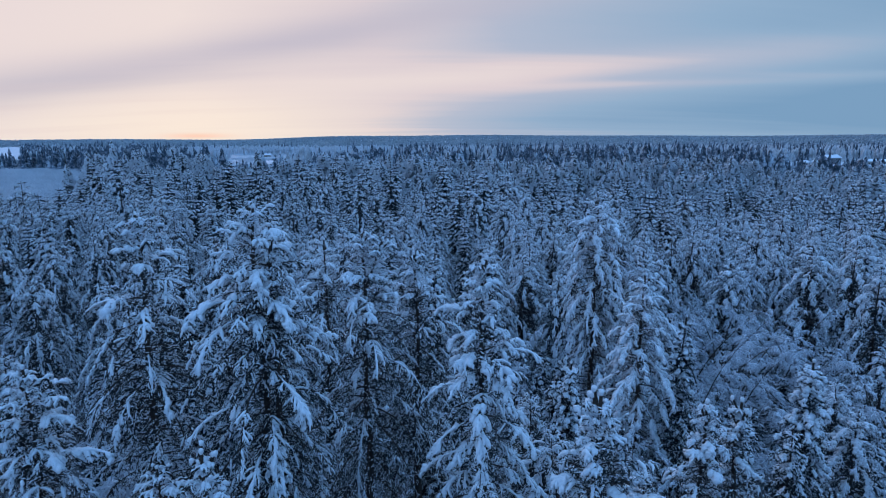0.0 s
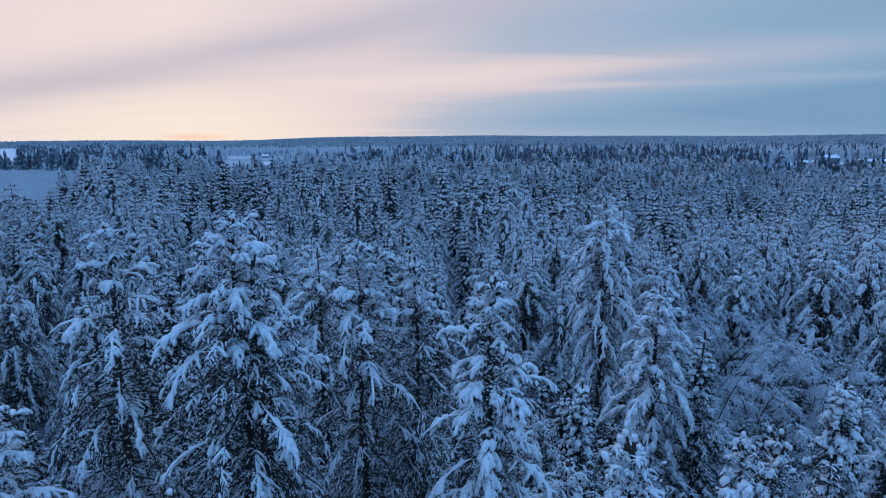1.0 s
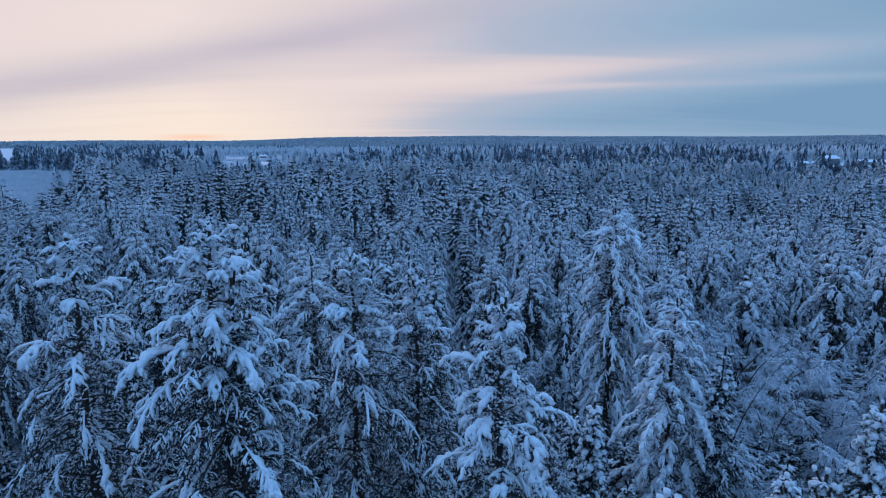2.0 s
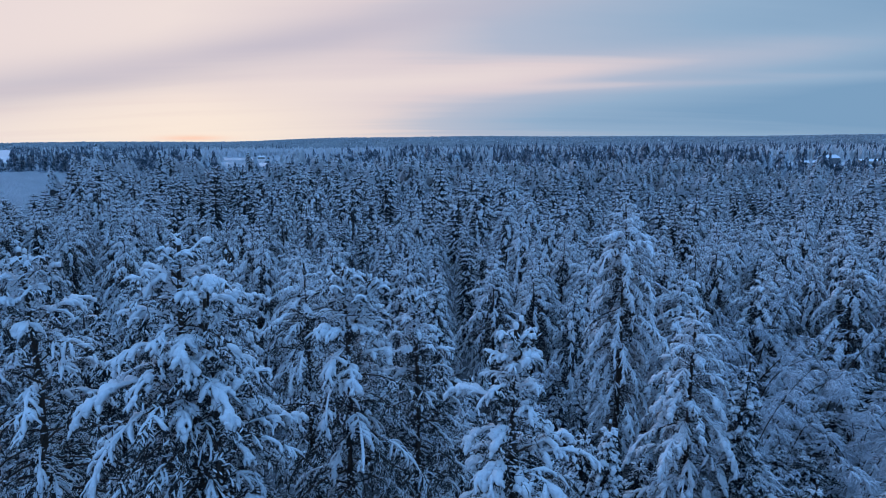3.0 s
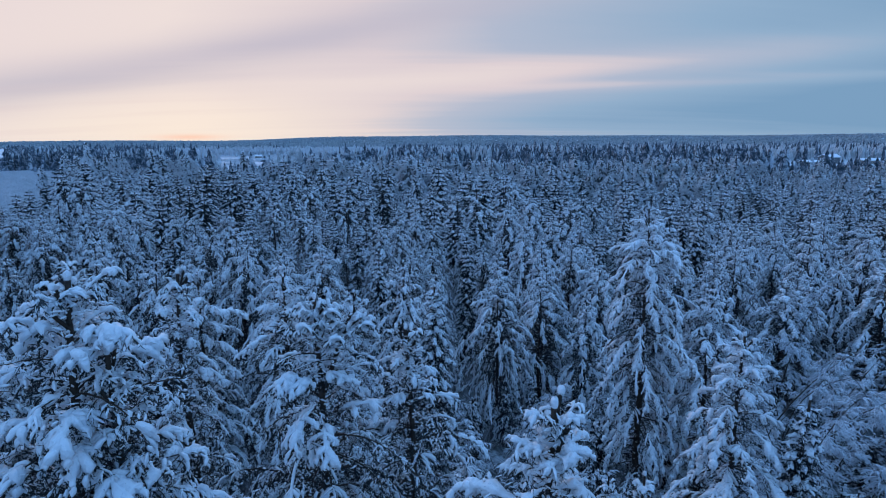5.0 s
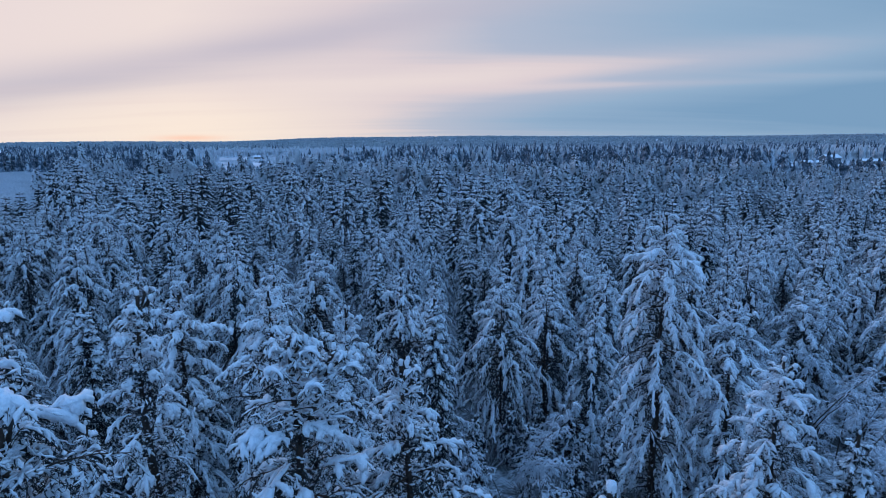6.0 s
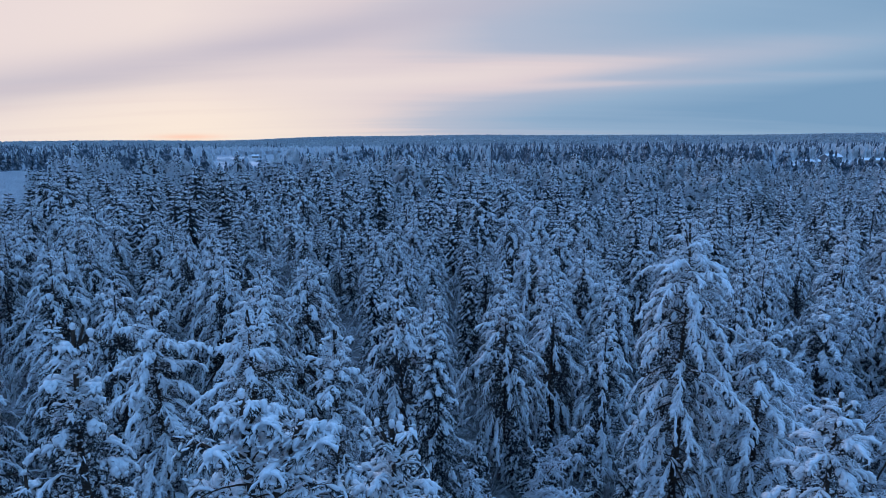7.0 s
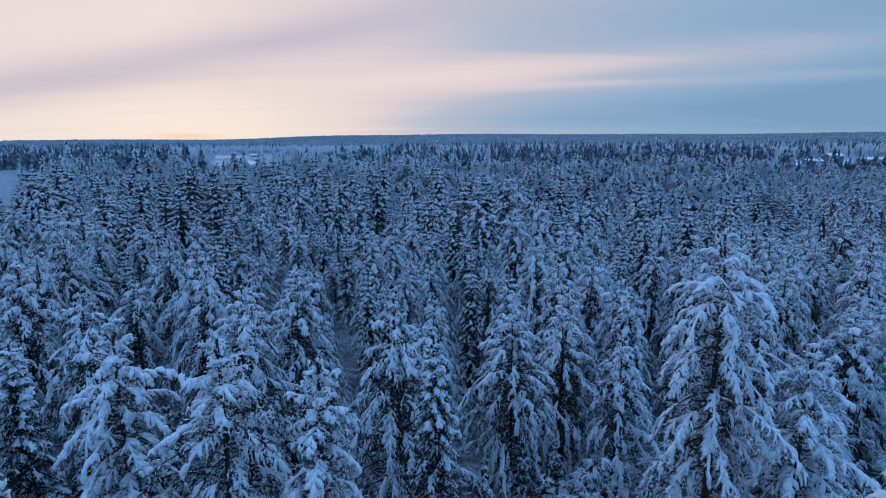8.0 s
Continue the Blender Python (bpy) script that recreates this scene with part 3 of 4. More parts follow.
hero("pine", 10.6, 18.9, 9.3, 1.5, 3.5, 43, load=1.2)
hero("spruce", -14.5, 45.2, 4.5, 1.5, 0.8, 40, lod=2)
hero("spruce", -22.0, 48.2, 8.2, 2.0, 0.8, 41, load=0.75)

# birches bent under rime in the hollow
for i, (bx, by, bh) in enumerate(((23.5, 35.5, 7.0), (17.5, 38, 8.5), (20.5, 42, 10), (24, 44, 9.5), (21, 47.5, 10.5), (27, 50, 10), (28.9, 57.8, 11.5),
                                  (31, 47, 9), (25.5, 39, 7.5), (33.5, 54, 10.5), (19, 34, 5.5), (28.5, 43, 8), (22.5, 52.5, 9.5), (-17, 26.5, 6.5), (-13, 27, 6.0), (5.2, 47, 7), (1.8, 40.5, 6))):
    hero("birch", bx, by, settle(bx, by) + bh, 1.6, 1.0, 60 + i)

# variants for the trees farther in
rng = np.random.default_rng(5)
VARIANT = {}


def variant(kind, H, R, crown, seed, lod, load=1.0, weep=0.8):
    r = np.random.default_rng(seed)
    data = birch(r, H, 1) if kind == "birch" else conifer(r, H, crown, R, kind.replace("young_", ""), lod, 0.0, load, weep=weep, depth=8.0)
    ob = tree_thing(kind, data, hoary="pine" in kind)
    VARIANT.setdefault(kind, []).append([ob, H, False])


for i in range(10):
    variant("pine", 13.0, 4.3 + 0.14 * i, 1.4 + 0.3 * (i % 4), 100 + i, 2, (0.60, 0.76, 0.96, 1.14, 1.26)[i % 5], (0.8, 1.2, 0.6, 1.4)[i % 4])
for i in range(6):
    variant("spruce", 13.0, 1.7 + 0.12 * i, 0.8, 120 + i, 2, 0.55 + 0.11 * i)
for i in range(3):
    variant("young_pine", 6.0, 1.4 + 0.15 * i, 0.4, 150 + i, 2, 0.75)
    variant("young_spruce", 6.0, 1.2 + 0.15 * i, 0.3, 160 + i, 2, 0.7)
for i in range(5):
    variant("birch", 10.0, 2.0, 1.0, 140 + i, 1)


def plant(kind, x, y, top, which=None, wide=1.0):
    """One of the variants, set on the ground so that its top is at the height top."""
    pool = VARIANT[kind]
    item = pool[(which if which is not None else int(rng.integers(len(pool)))) % len(pool)]
    g = settle(x, y) - 0.1
    k = (top - g) / item[1]
    w = lerp(1.0, k, 0.6) * wide
    m = pose(x, y, g, rng.uniform(-1.5, 1.5), rng.uniform(-1.5, 1.5), rng.uniform(0, 360)) @ Matrix.Diagonal((w, w, k, 1))
    if item[2]:
        own = item[0].scale
        copy_thing(item[0], m @ Matrix.Diagonal((1 / own[0], 1 / own[1], 1 / own[2], 1)))
    else:
        item[0].matrix_basis = m
        item[2] = True
    TAKEN.append((x, y, 1.5))
    N_TREES[kind] += 1


# a dark gap in the stand, with no tall trees
TAKEN.append((-17.3, 45.0, 2.6))

# trees told apart in the middle distance
plant("pine", 9.2, 61.1, 7.4)
plant("pine", 15.7, 68.5, 6.3)
plant("pine", 19.7, 64.6, 8.9)
plant("pine", 24.0, 76.0, 7.5)
plant("pine", 23.0, 59.8, 6.8)
plant("pine", 30.8, 61.0, 5.6, wide=1.2)
plant("pine", 39.1, 59.7, 7.1, wide=1.2)
plant("pine", -18.5, 64.5, 10.0)
plant("pine", -10.4, 60.2, 9.2)
plant("pine", -28.9, 59.3, 10.0)
plant("pine", -24.5, 58.5, 5.0)
plant("pine", -32.0, 66.1, 9.6)
plant("pine", -36.2, 76.3, 11.5)
plant("pine", -27.4, 75.8, 7.0)
plant("pine", -26.7, 85.6, 9.2)
plant("pine", -37.1, 84.0, 9.3)
plant("spruce", 2.8, 69.5, 8.3, 0)
plant("spruce", 25.4, 90.0, 10.0, 2)
plant("spruce", 38.0, 100.0, 8.6, 0)
plant("spruce", 39.8, 104.0, 7.0, 1)
plant("spruce", 19.8, 115.7, 6.4, 1)
plant("spruce", -8.5, 130.0, 5.4, 0)
plant("spruce", -16.0, 128.0, 6.0, 1)
plant("spruce", -11.5, 92.0, 6.5, 2)
plant("spruce", -78.0, 113.0, 7.8, 0)
plant("spruce", -74.0, 110.0, 6.5, 1)
plant("pine", 13.6, 71.3, 7.7)
plant("pine", 14.2, 62.5, 6.8)
plant("pine", 26.0, 64.0, 7.8)
plant("pine", 36.3, 67.7, 5.5, wide=1.1)
plant("birch", 43.4, 93.6, 3.5, wide=1.2)
plant("birch", 46.0, 96.0, 2.5)
plant("birch", 28.0, 66.0, 4.5)
plant("pine", 72.8, 119.8, 3.0)

# ---------------------------------------------------------------- the rest of the forest
taken = np.array(TAKEN)


def scatter(y0, y1, gap, seed, spread=0.80, margin=14.0):
    """Jittered grid of standing places in the stretch y0 .. y1, thinned in the open land."""
    r = np.random.default_rng(seed)
    ys = np.arange(y0, y1, gap)
    half = spread * y1 + margin
    xs = np.arange(-half, half, gap)
    X, Y = np.meshgrid(xs, ys)
    X = X + r.uniform(-0.42, 0.42, X.shape) * gap
    Y = Y + r.uniform(-0.42, 0.42, Y.shape) * gap
    keep = (np.abs(X) < spread * np.maximum(Y, 0) + margin) & ~open_land(X, Y)
    X, Y = X[keep], Y[keep]
    return X, Y, r


def stand_height(x, y, r):
    """Heights of the trees: stands of taller and lower growth, low towards the fields."""
    wave = np.sin(x * 0.045 + 2) * np.cos(y * 0.038) + 0.6 * np.sin(x * 0.11 + y * 0.07)
    h = 11.9 + 1.3 * wave + r.normal(0, 2.3, np.shape(x))
    az, d = np.arctan2(x, y), np.hypot(x, y)
    low = ((az > -0.46) & (az < -0.17) & (d > 190) & (d < 640)) | ((az > 0.47) & (d > 230) & (d < 520)) | ((az > 0.03) & (az < 0.12) & (d > 300) & (d < 420)) | ((az < -0.54) & (d > 120) & (d < 260)) | ((az < -0.61) & (d > 560))
    return np.where(low, h * np.where(r.random(np.shape(x)) < 0.1, 1.15, 0.60), h)


X, Y, r = scatter(-14, 104, 6.0, 201, 0.79, 9)
Hs = stand_height(X, Y, r)
kinds = r.random(len(X))
for x, y, h, q in zip(X, Y, Hs, kinds):
    d = np.hypot(taken[:, 0] - x, taken[:, 1] - y)
    if (d < taken[:, 2] + (1.9 if 24 < y < 62 and not (15 < x < 38 and y > 31) else 0.9)).any():
        continue
    g = settle(x, y)
    top = g + h
    if y < 34 and abs(x) < 0.8 * y + 8:
        top = min(top, g + r.uniform(5.0, 9.0))       # lower trees between the tall pines
    elif y < 45:
        top = min(top, 9.0 + r.normal(0, 0.8))
    top = min(top, (9.6 if y > 30 else 15.0) + r.normal(0, 0.5)) if y > 0 or abs(x) > 6 else min(top, 11.0)
    kind = "pine" if q < ((0.86 if x > -5 else 0.74) if y > 40 else 0.55) else "spruce"
    if 16 < x < 36 and 33 < y < 60 and q > 0.35:
        kind, top = "birch", g + r.uniform(6, 10)
    if N_TREES[kind] >= 330:
        kind = "spruce" if kind == "pine" else "pine"
    which = None
    if kind == "pine" and abs(x - 2) > 6:       # variants with less snow to the west, with more to the east
        which = 5 * int(r.integers(2)) + (int(r.integers(0, 3)) if x < 2 else int(r.integers(2, 5)))
    plant(kind, float(x), float(y), float(top), which)
# low growth that hides the forest floor between the tall trees
ox = np.array(TAKEN)
X, Y, r = scatter(4, 56, 2.7, 207, 0.80, 4)
for x, y, q in zip(X, Y, r.random(len(X))):
    if (np.hypot(ox[:, 0] - x, ox[:, 1] - y) < 0.55 * ox[:, 2] + 0.5).any():
        continue
    kind = "birch" if q < 0.28 else ("young_spruce" if q < 0.62 else "young_pine")
    if N_TREES[kind] < 300:
        plant(kind, float(x), float(y), settle(x, y) + r.uniform(2.2, 5.2), wide=r.uniform(1.0, 1.3))
for pool in VARIANT.values():       # a variant that was never planted must not stay at the origin
    for item in pool:
        if not item[2]:
            for o in (*item[0].children_recursive, item[0]):
                bpy.data.objects.remove(o)


def template(kind, seed):
    """Cheap tree, 13 m high, for woods far off: pieces with their material slot."""
    r = np.random.default_rng(seed)
    pine = kind == "pine"
    H, R = 13.0, (3.0 if pine else 2.1)
    low = 5.0

    def sprays(n, deep, size, slot, drop):
        z = H - (H - low) * r.random(n) ** 0.85
        u = (H - z) / (H - 1.5)
        reach = R * (0.06 + 0.95 * np.minimum(1, u / (0.55 if pine else 0.95)) ** 0.72) * r.uniform(0.85, 1.12, n)
        q = reach * r.uniform(deep, 0.92, n)
        a = r.uniform(0, 6.283, n)
        at = np.stack([q * np.sin(a), q * np.cos(a), z + 0.12 * reach - 0.22 * q + drop], -1)
        e = np.radians(lerp(45, -50, np.minimum(1, u * 4))) + r.normal(0, 0.3, n)
        a2 = a + r.normal(0, 0.55, n)
        way = np.stack([np.cos(e) * np.sin(a2), np.cos(e) * np.cos(a2), np.sin(e)], -1)
        return cones(at, way, np.minimum(reach * 0.7 + 0.15, 1.1) * r.uniform(0.6, 1.3, n), size * r.uniform(0.6, 1.4, n) * (0.35 + 0.65 * np.minimum(1, u * 3)), r), slot

    n, size = 230, 0.38
    hz = np.concatenate([[0.0], np.linspace(low * 0.6, H - 0.1, 6)])
    uu = (H - hz) / (H - 1.5)
    rad = 0.50 * R * np.minimum(1, uu / (0.55 if pine else 0.95)) ** 0.75 * r.uniform(0.8, 1.15, 7)
    rad[0] = 0.15
    v, f = tubes(np.stack([hz * 0, hz * 0, hz], -1)[None], rad[None], 7)
    core = (v + r.normal(0, 0.14, v.shape) * (v[:, 2:] > 0.5), f)
    return [sprays(n, 0.5, size, 0, 0.0), sprays(n // 3, 0.35, size * 1.2, 1, -0.3), (core, 2)]


def far_trees(x, y, H, temps, wide, seed):
    """Vertices and faces of many trees made from a few templates."""
    r = np.random.default_rng(seed)
    which = r.integers(0, len(temps), len(x))
    a = r.uniform(0, 6.283, len(x))
    pieces, slots = [], []
    gz = ground_z(x, y) - 0.2
    for t, temp in enumerate(temps):
        sel = np.nonzero(which == t)[0]
        k = (H[sel] / 13.0)[:, None]
        w = wide * lerp(1.0, k, 0.6) * r.uniform(0.85, 1.2, (len(sel), 1))
        c, s = np.cos(a[sel])[:, None], np.sin(a[sel])[:, None]
        for (v, f), slot in temp:
            vx = w * (v[None, :, 0] * c - v[None, :, 1] * s) + x[sel][:, None]
            vy = w * (v[None, :, 0] * s + v[None, :, 1] * c) + y[sel][:, None]
            vz = k * v[None, :, 2] + gz[sel][:, None]
            V = np.stack([vx, vy, vz], -1).reshape(-1, 3)
            F = (f[None] + (np.arange(len(sel)) * len(v))[:, None, None]).reshape(-1, f.shape[1])
            pieces.append((V, F))
            slots.append(slot)
    return pieces, slots


def wood(name, label, x, y, H, temps, mats, seed, wide=1.0):
    pieces, slots = far_trees(x, y, H, temps, wide, seed)
    ob = new(name, mesh_of(name, pieces, mats, slots))
    return tagged(ob, label, "forest", kind="stuff")


def pale(x, y):
    """Where light frosted birch woods stand among the conifers."""
    return ((y > 640) & (y < 1050) & (x > -0.42 * y) & (x < -0.08 * y)) | (np.sin(x * 0.021 + 1) * np.sin(y * 0.013 + 2) > 0.72)


def dark_share(x, y, usual):
    """How many of the trees are dark spruces: most on the hill to the west of the glow, fewer in the valley."""
    az = np.arctan2(x, y)
    return usual + 0.42 * (1 - smooth(-0.44, -0.37, az)) + 0.12 * smooth(0.0, 0.12, az) - 0.16 * smooth(-0.37, -0.33, az) * (1 - smooth(-0.18, -0.10, az))


def bough_template(kind, seed, low):
    """Tree with true boughs, 13 m high, without the parts of it that the others hide."""
    d = conifer(np.random.default_rng(seed), 13.0, low, 4.7 if kind == "pine" else 2.6, kind, 1, 0.0, 1.1 if kind == "pine" else 0.50 + 0.13 * (seed % 5), weep=1.1, depth=7.0)
    return [(q, 0) for q in d["snow"]] + [(q, 1) for q in d["needles"]] + [(d["trunk"][0], 2)]


P1 = [bough_template("pine", 300 + i, 4.6) for i in range(7)]
S1 = [bough_template("spruce", 310 + i, 4.2) for i in range(5)]
P0 = [template("pine", 320 + i) for i in range(4)]
S0 = [template("spruce", 330 + i) for i in range(4)]

X, Y, r = scatter(104, 205, 7.8, 208, 0.79, 8)
near = np.min(np.hypot(X[:, None] - taken[None, :, 0], Y[:, None] - taken[None, :, 1]), 1) < 2.8
X, Y = X[~near], Y[~near]
H = np.maximum(stand_height(X, Y, r), 7.0)
sp = r.random(len(X)) < np.where(X > 12, 0.14, np.where(X > -15, 0.20, 0.28))
wood("pine_forest", "dense pine forest under snow in the middle distance", X[~sp], Y[~sp], H[~sp], P1, [SNOW, HOARY, BARK], 10, 1.3)
wood("spruce_forest", "dark spruces with white boughs among the pines", X[sp], Y[sp], H[sp] + 2.6, S1, [SNOW, SPRUCE, BARK], 11, 1.3)

X, Y, r = scatter(205, 335, 8.4, 203, 0.79, 10)
H = stand_height(X, Y, r) + 0.5
sp = r.random(len(X)) < dark_share(X, Y, 0.30)
wood("far_pine_forest", "distant pine forest under snow", X[~sp], Y[~sp], H[~sp], P0, [SNOW, SPECK, FROST_HAZED], 3, 1.4)
wood("far_spruce_forest", "distant dark spruces with snowy boughs", X[sp], Y[sp], H[sp] + 2.5, S0, [SNOW, FROST_HAZED, HOARY], 4, 1.2)


def spire(seed, tiers=4, S=5):
    """Very cheap tiered conifer for the far woods; the snow on it is too fine to build."""
    r = np.random.default_rng(seed)
    hz, rad = [], []
    for k in range(tiers):
        hz += [13.0 * (0.1 + 0.9 * k / tiers), 13.0 * (0.1 + 0.9 * (k + 1) / tiers) - 0.4]
        rad += [2.3 * (1 - k / tiers) ** 0.85 + 0.12, 2.3 * 0.7 * (1 - (k + 1) / tiers) + 0.04]
    hz, rad = np.array(hz), np.array([rad]) * r.uniform(0.75, 1.2, len(hz))
    v, f = tubes(np.stack([hz * 0, hz * 0, hz], -1)[None], rad, S)
    v = v + r.normal(0, 0.28, v.shape) * (v[:, 2:] < 12)
    return [((v, f), 0)]


# far colours: snow and frost, made paler and bluer to stand in for haze
FLECK = surface("far_hazed_snowy_needles", [(0.38, (0.08, 0.115, 0.14)), (0.45, (0.27, 0.32, 0.36)), (0.52, (0.66, 0.73, 0.79))], 0.35, 1.3, 0.8, coord="World")
DARKFIR = surface("far_hazed_dark_spruce", [(0.42, (0.05, 0.075, 0.10)), (0.50, (0.12, 0.16, 0.20)), (0.60, (0.5, 0.53, 0.57))], 0.35, 1.3, 0.8, coord="World")
HILLWOOD = surface("far_hazed_frosted_crowns", [(0.34, (0.40, 0.43, 0.45)), (0.5, (0.60, 0.64, 0.66)), (0.64, (0.74, 0.77, 0.79))], 0.02, 0.4, 0.8, coord="World")
PALEWOOD = surface("far_hazed_birch_crowns", [(0.35, (0.50, 0.54, 0.58)), (0.65, (0.72, 0.76, 0.80))], 0.06, 0.5, 0.8, coord="World")
FARWOOD = surface("far_hazed_canopy", [(0.36, (0.20, 0.24, 0.26)), (0.5, (0.32, 0.37, 0.39)), (0.64, (0.47, 0.52, 0.54))], 0.012, 0.12, 0.8, coord="World")
S4 = [spire(340 + i, 5, 6) for i in range(5)]
SP = [spire(350 + i, 3, 4) for i in range(4)]
X, Y, r = scatter(335, 500, 7.0, 206, 0.78, 10)
H = stand_height(X, Y, r) + 1
sp = r.random(len(X)) < dark_share(X, Y, 0.36)
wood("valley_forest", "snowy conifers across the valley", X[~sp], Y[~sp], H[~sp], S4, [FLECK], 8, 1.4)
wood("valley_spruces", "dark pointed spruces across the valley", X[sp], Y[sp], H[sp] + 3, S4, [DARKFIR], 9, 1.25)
X, Y, r = scatter(500, 1150, 7.8, 204, 0.78, 10)
H = stand_height(X, Y, r) + 1 + 2 * r.random(len(X))
f = pale(X, Y)
dk = ~f & (r.random(len(X)) < np.interp(Y, [500, 620, 800], [1.0, 0.5, 0.12]) * dark_share(X, Y, 0.32))
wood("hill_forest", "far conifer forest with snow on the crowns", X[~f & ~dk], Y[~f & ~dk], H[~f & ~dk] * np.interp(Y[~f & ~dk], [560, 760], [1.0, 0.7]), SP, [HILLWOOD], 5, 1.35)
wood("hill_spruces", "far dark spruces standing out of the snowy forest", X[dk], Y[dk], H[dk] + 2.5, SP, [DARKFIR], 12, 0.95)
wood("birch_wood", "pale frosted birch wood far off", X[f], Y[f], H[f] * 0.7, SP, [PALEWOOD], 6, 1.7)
X, Y, r = scatter(1150, 3250, 17.0, 205, 0.78, 10)
H = stand_height(X, Y, r) + 1
R3 = [spire(356 + i, 2, 3) for i in range(4)]
wood("ridge_forest", "wooded ridge along the horizon, toned blue for haze", X, Y, H * 0.55, R3, [FARWOOD], 7, 3.6)


def brush(n, seed):
    """Low rimed bushes for the clearings: a few fans of twigs."""
    r = np.random.default_rng(seed)
    e = r.uniform(0.5, 1.5, n)
    a = r.uniform(0, 6.283, n)
    way = np.stack([np.cos(e) * np.sin(a), np.cos(e) * np.cos(a), np.sin(e)], -1)
    return [(cones(r.normal(0, 0.5, (n, 3)) * [1, 1, 0], way, r.uniform(4, 11, n), r.uniform(0.10, 0.28, n), r), 0)]


BR = [brush(16, 380 + i) for i in range(4)]
r = np.random.default_rng(209)
X, Y = r.uniform(-420, 40, 9000), r.uniform(150, 900, 9000)
k = open_land(X, Y) & (np.sin(X * 0.05) + np.sin(Y * 0.043 + X * 0.02) + r.normal(0, 0.5, len(X)) > 0.15)
X2, Y2 = r.uniform(-420, -90, 9000), r.uniform(165, 480, 9000)
k2 = open_land(X2, Y2)
X, Y = np.concatenate([X[k], X2[k2]]), np.concatenate([Y[k], Y2[k2]])
U = [brush(20, 390 + i) for i in range(5)]
X2, Y2, r2 = scatter(14, 125, 2.6, 212, 0.80, 6)
wood("understorey_brush", "thin bare twigs of the undergrowth between the trees", X2, Y2, r2.uniform(2.0, 5.0, len(X2)), U, [TWIG], 14, 0.7)
wood("field_brush", "low rimed bushes in the snowy clearings", X, Y, r.uniform(2.0, 6.0, len(X)), BR, [PALEWOOD], 13, 1.6)


# ---------------------------------------------------------------- houses beyond the forest
def paint(name, c):
    return surface(name, [(0.3, tuple(0.8 * v for v in c)), (0.7, c)], 0.6, 5.0, 0.7)


WALL_GREY, WALL_OCHRE, GLASS_DARK, TRIM_WHITE = paint("grey_boards", (0.16, 0.17, 0.18)), paint("pale_boards", (0.34, 0.31, 0.27)), paint("dark_glass", (0.03, 0.035, 0.045)), paint("white_trim", (0.7, 0.7, 0.7))


def box(x0, x1, y0, y1, z0, z1):
    V = np.array([(x, y, z) for x in (x0, x1) for y in (y0, y1) for z in (z0, z1)], float)
    F = np.array([(0, 1, 3, 2), (4, 6, 7, 5), (0, 4, 5, 1), (2, 3, 7, 6), (0, 2, 6, 4), (1, 5, 7, 3)])
    return V, F


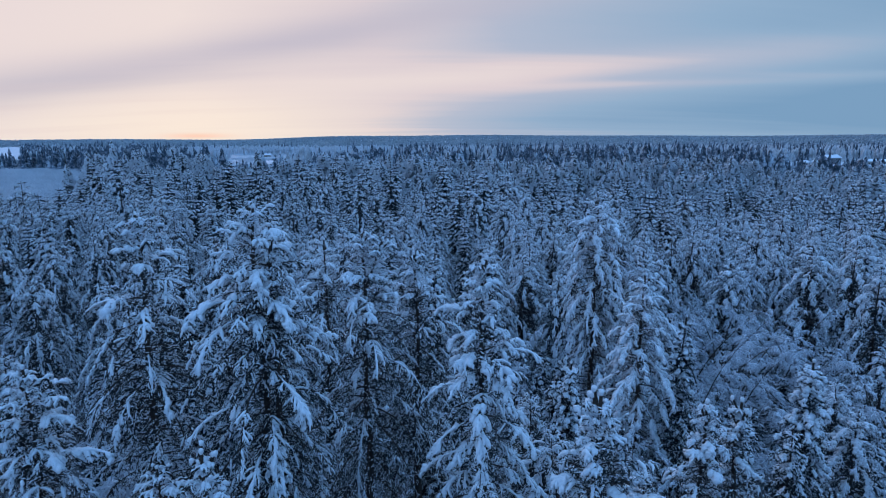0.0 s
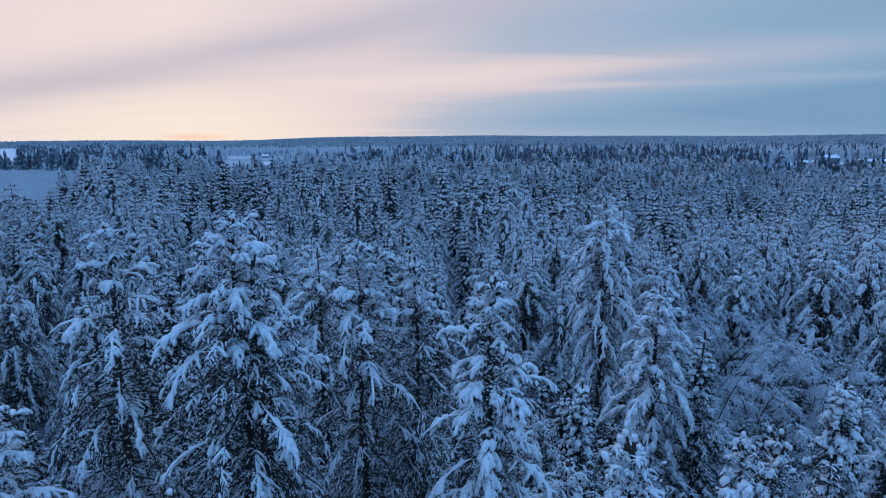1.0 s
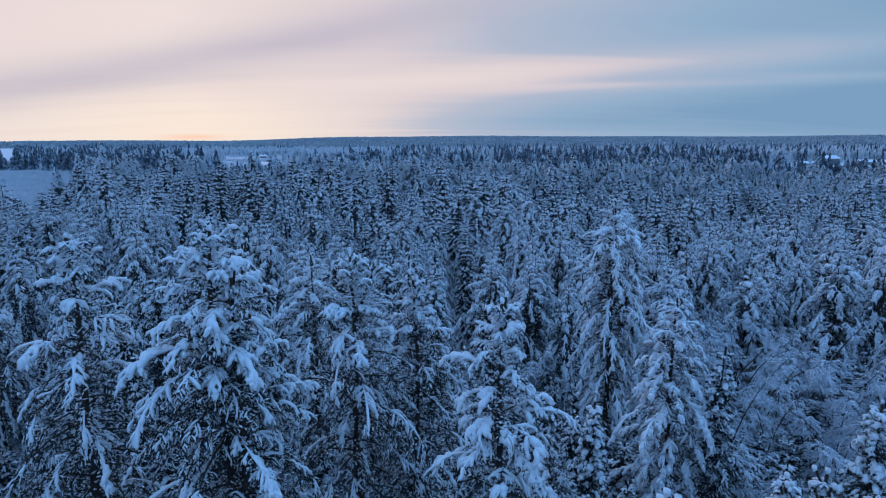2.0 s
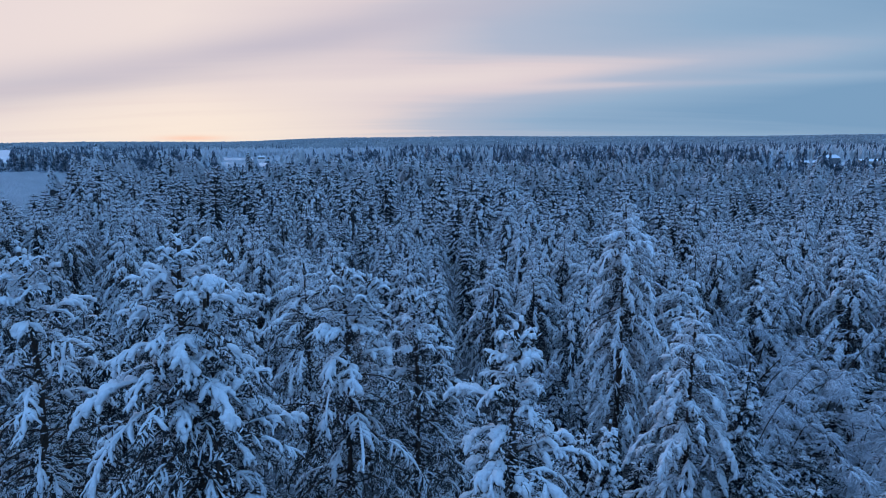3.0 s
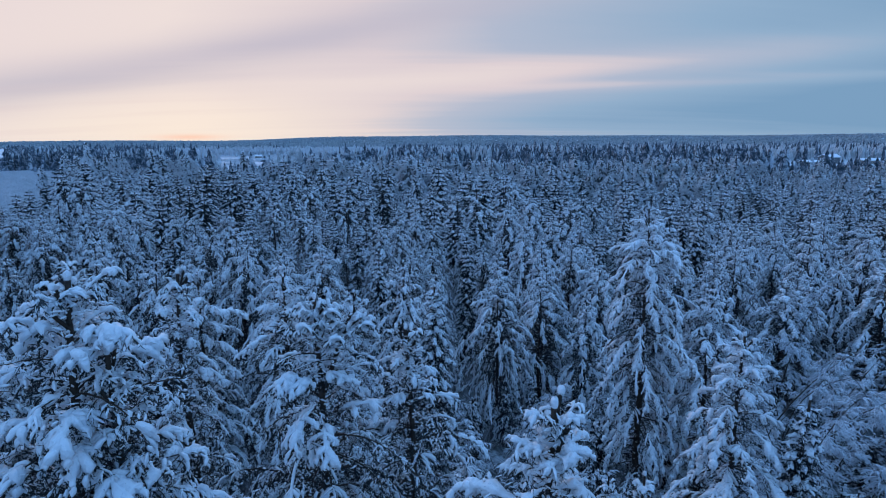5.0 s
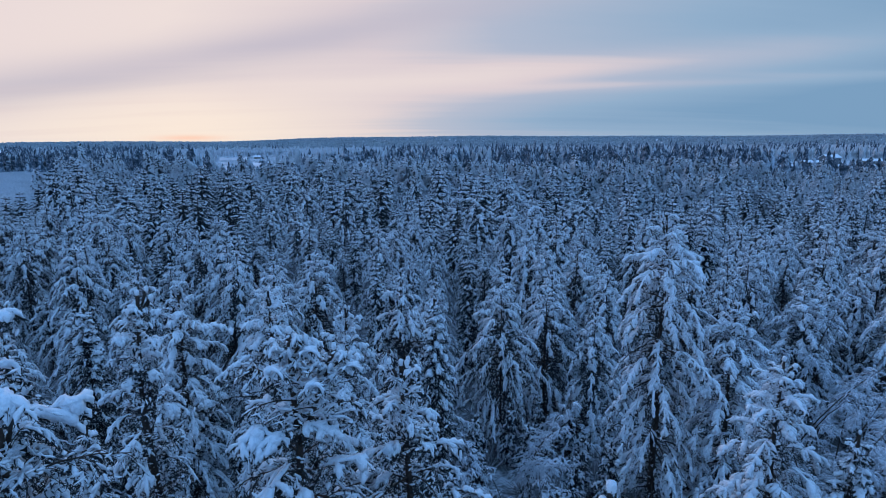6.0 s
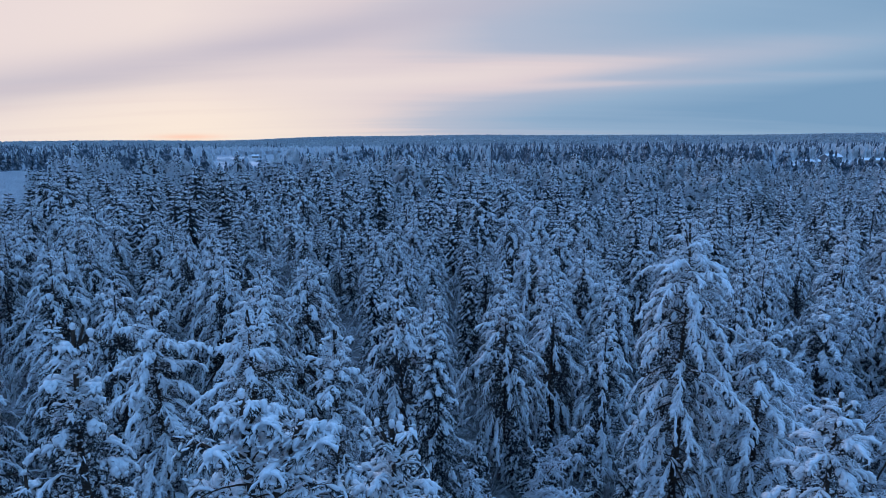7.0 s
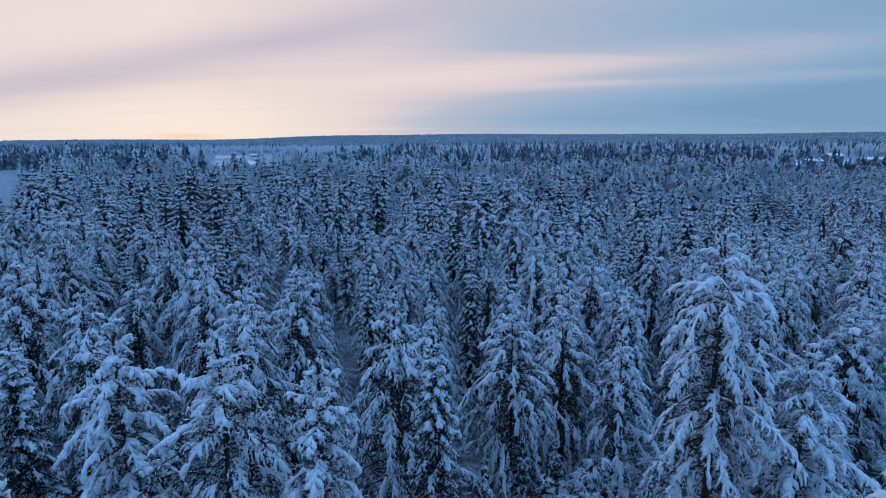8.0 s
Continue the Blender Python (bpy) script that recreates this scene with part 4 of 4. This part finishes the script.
def house(x, y, width, depth, wall_h, roof_h, turn, wall, label):
    g = settle(x, y) - 0.2
    base = new("house")
    tagged(base, label, "house", "houses beyond the forest")
    w, d = width / 2, depth / 2
    part("wall", mesh_of("wall", [box(-w, w, -d, d, 0, wall_h)], [wall], None, False), base)
    o = 0.5
    V = np.array([(-w - o, -d - o, wall_h - 0.15), (w + o, -d - o, wall_h - 0.15), (w + o, d + o, wall_h - 0.15), (-w - o, d + o, wall_h - 0.15), (-w - o, 0, wall_h + roof_h), (w + o, 0, wall_h + roof_h),
                  (-w - o, -d - o, wall_h + 0.35), (w + o, -d - o, wall_h + 0.35), (w + o, d + o, wall_h + 0.35), (-w - o, d + o, wall_h + 0.35), (-w - o, 0, wall_h + roof_h + 0.45), (w + o, 0, wall_h + roof_h + 0.45)])
    F4 = np.array([(6, 7, 11, 10), (9, 10, 11, 8), (0, 4, 5, 1), (3, 2, 5, 4), (0, 1, 7, 6), (2, 3, 9, 8), (0, 6, 10, 4), (4, 10, 9, 3), (1, 5, 11, 7), (5, 2, 8, 11)])
    roof = part("roof", mesh_of("roof", [(V, F4)], [SNOW], None, False), base, "roof under thick snow")
    for e in (-w, w):
        part("gable", mesh_of("gable", [(np.array([(e, -d, wall_h), (e, d, wall_h), (e, 0, wall_h + roof_h), (e * 0.98, -d, wall_h), (e * 0.98, d, wall_h), (e * 0.98, 0, wall_h + roof_h)]),
                                         np.array([(0, 1, 2), (3, 5, 4), (0, 2, 5), (0, 5, 3), (1, 4, 5), (1, 5, 2)]))], [wall], None, False), base)
    part("chimney", mesh_of("chimney", [box(-0.5 + w * 0.3, 0.3 + w * 0.3, -0.4, 0.4, wall_h + roof_h * 0.5, wall_h + roof_h + 1.2)], [WALL_GREY], None, False), roof)
    floors = max(1, int(wall_h // 2.7))
    for fl in range(floors):
        for k in range(max(2, int(width // 3.5))):
            wx = -w + (k + 0.5) * width / max(2, int(width // 3.5))
            win = part("window", mesh_of("window", [box(wx - 0.75, wx + 0.75, -d - 0.06, -d + 0.02, 1.0 + 2.8 * fl, 2.3 + 2.8 * fl)], [TRIM_WHITE], None, False), base)
            part("pane", mesh_of("pane", [box(wx - 0.62, wx + 0.62, -d - 0.09, -d - 0.061, 1.12 + 2.8 * fl, 2.18 + 2.8 * fl)], [GLASS_DARK], None, False), win)
    base.matrix_basis = pose(x, y, g, 0, 0, turn)


house(370, 566, 15, 10, 5.8, 2.6, 12, WALL_GREY, "two-storey grey house with a snow-covered roof")
house(338, 545, 15, 8, 2.9, 1.6, 5, WALL_OCHRE, "low pale house with a snowy roof among trees")
house(412, 566, 24, 9, 3.4, 1.7, -6, WALL_OCHRE, "long low building with a snow-covered roof")
house(322, 575, 14, 7, 2.8, 1.2, 8, WALL_GREY, "low grey outbuilding under snow")
house(306, 545, 14, 7, 2.6, 1.2, 4, WALL_GREY, "small grey shed with snow on the roof")
house(-232, 800, 8, 6, 2.9, 1.5, 20, WALL_OCHRE, "small pale house at the edge of a snowy field")
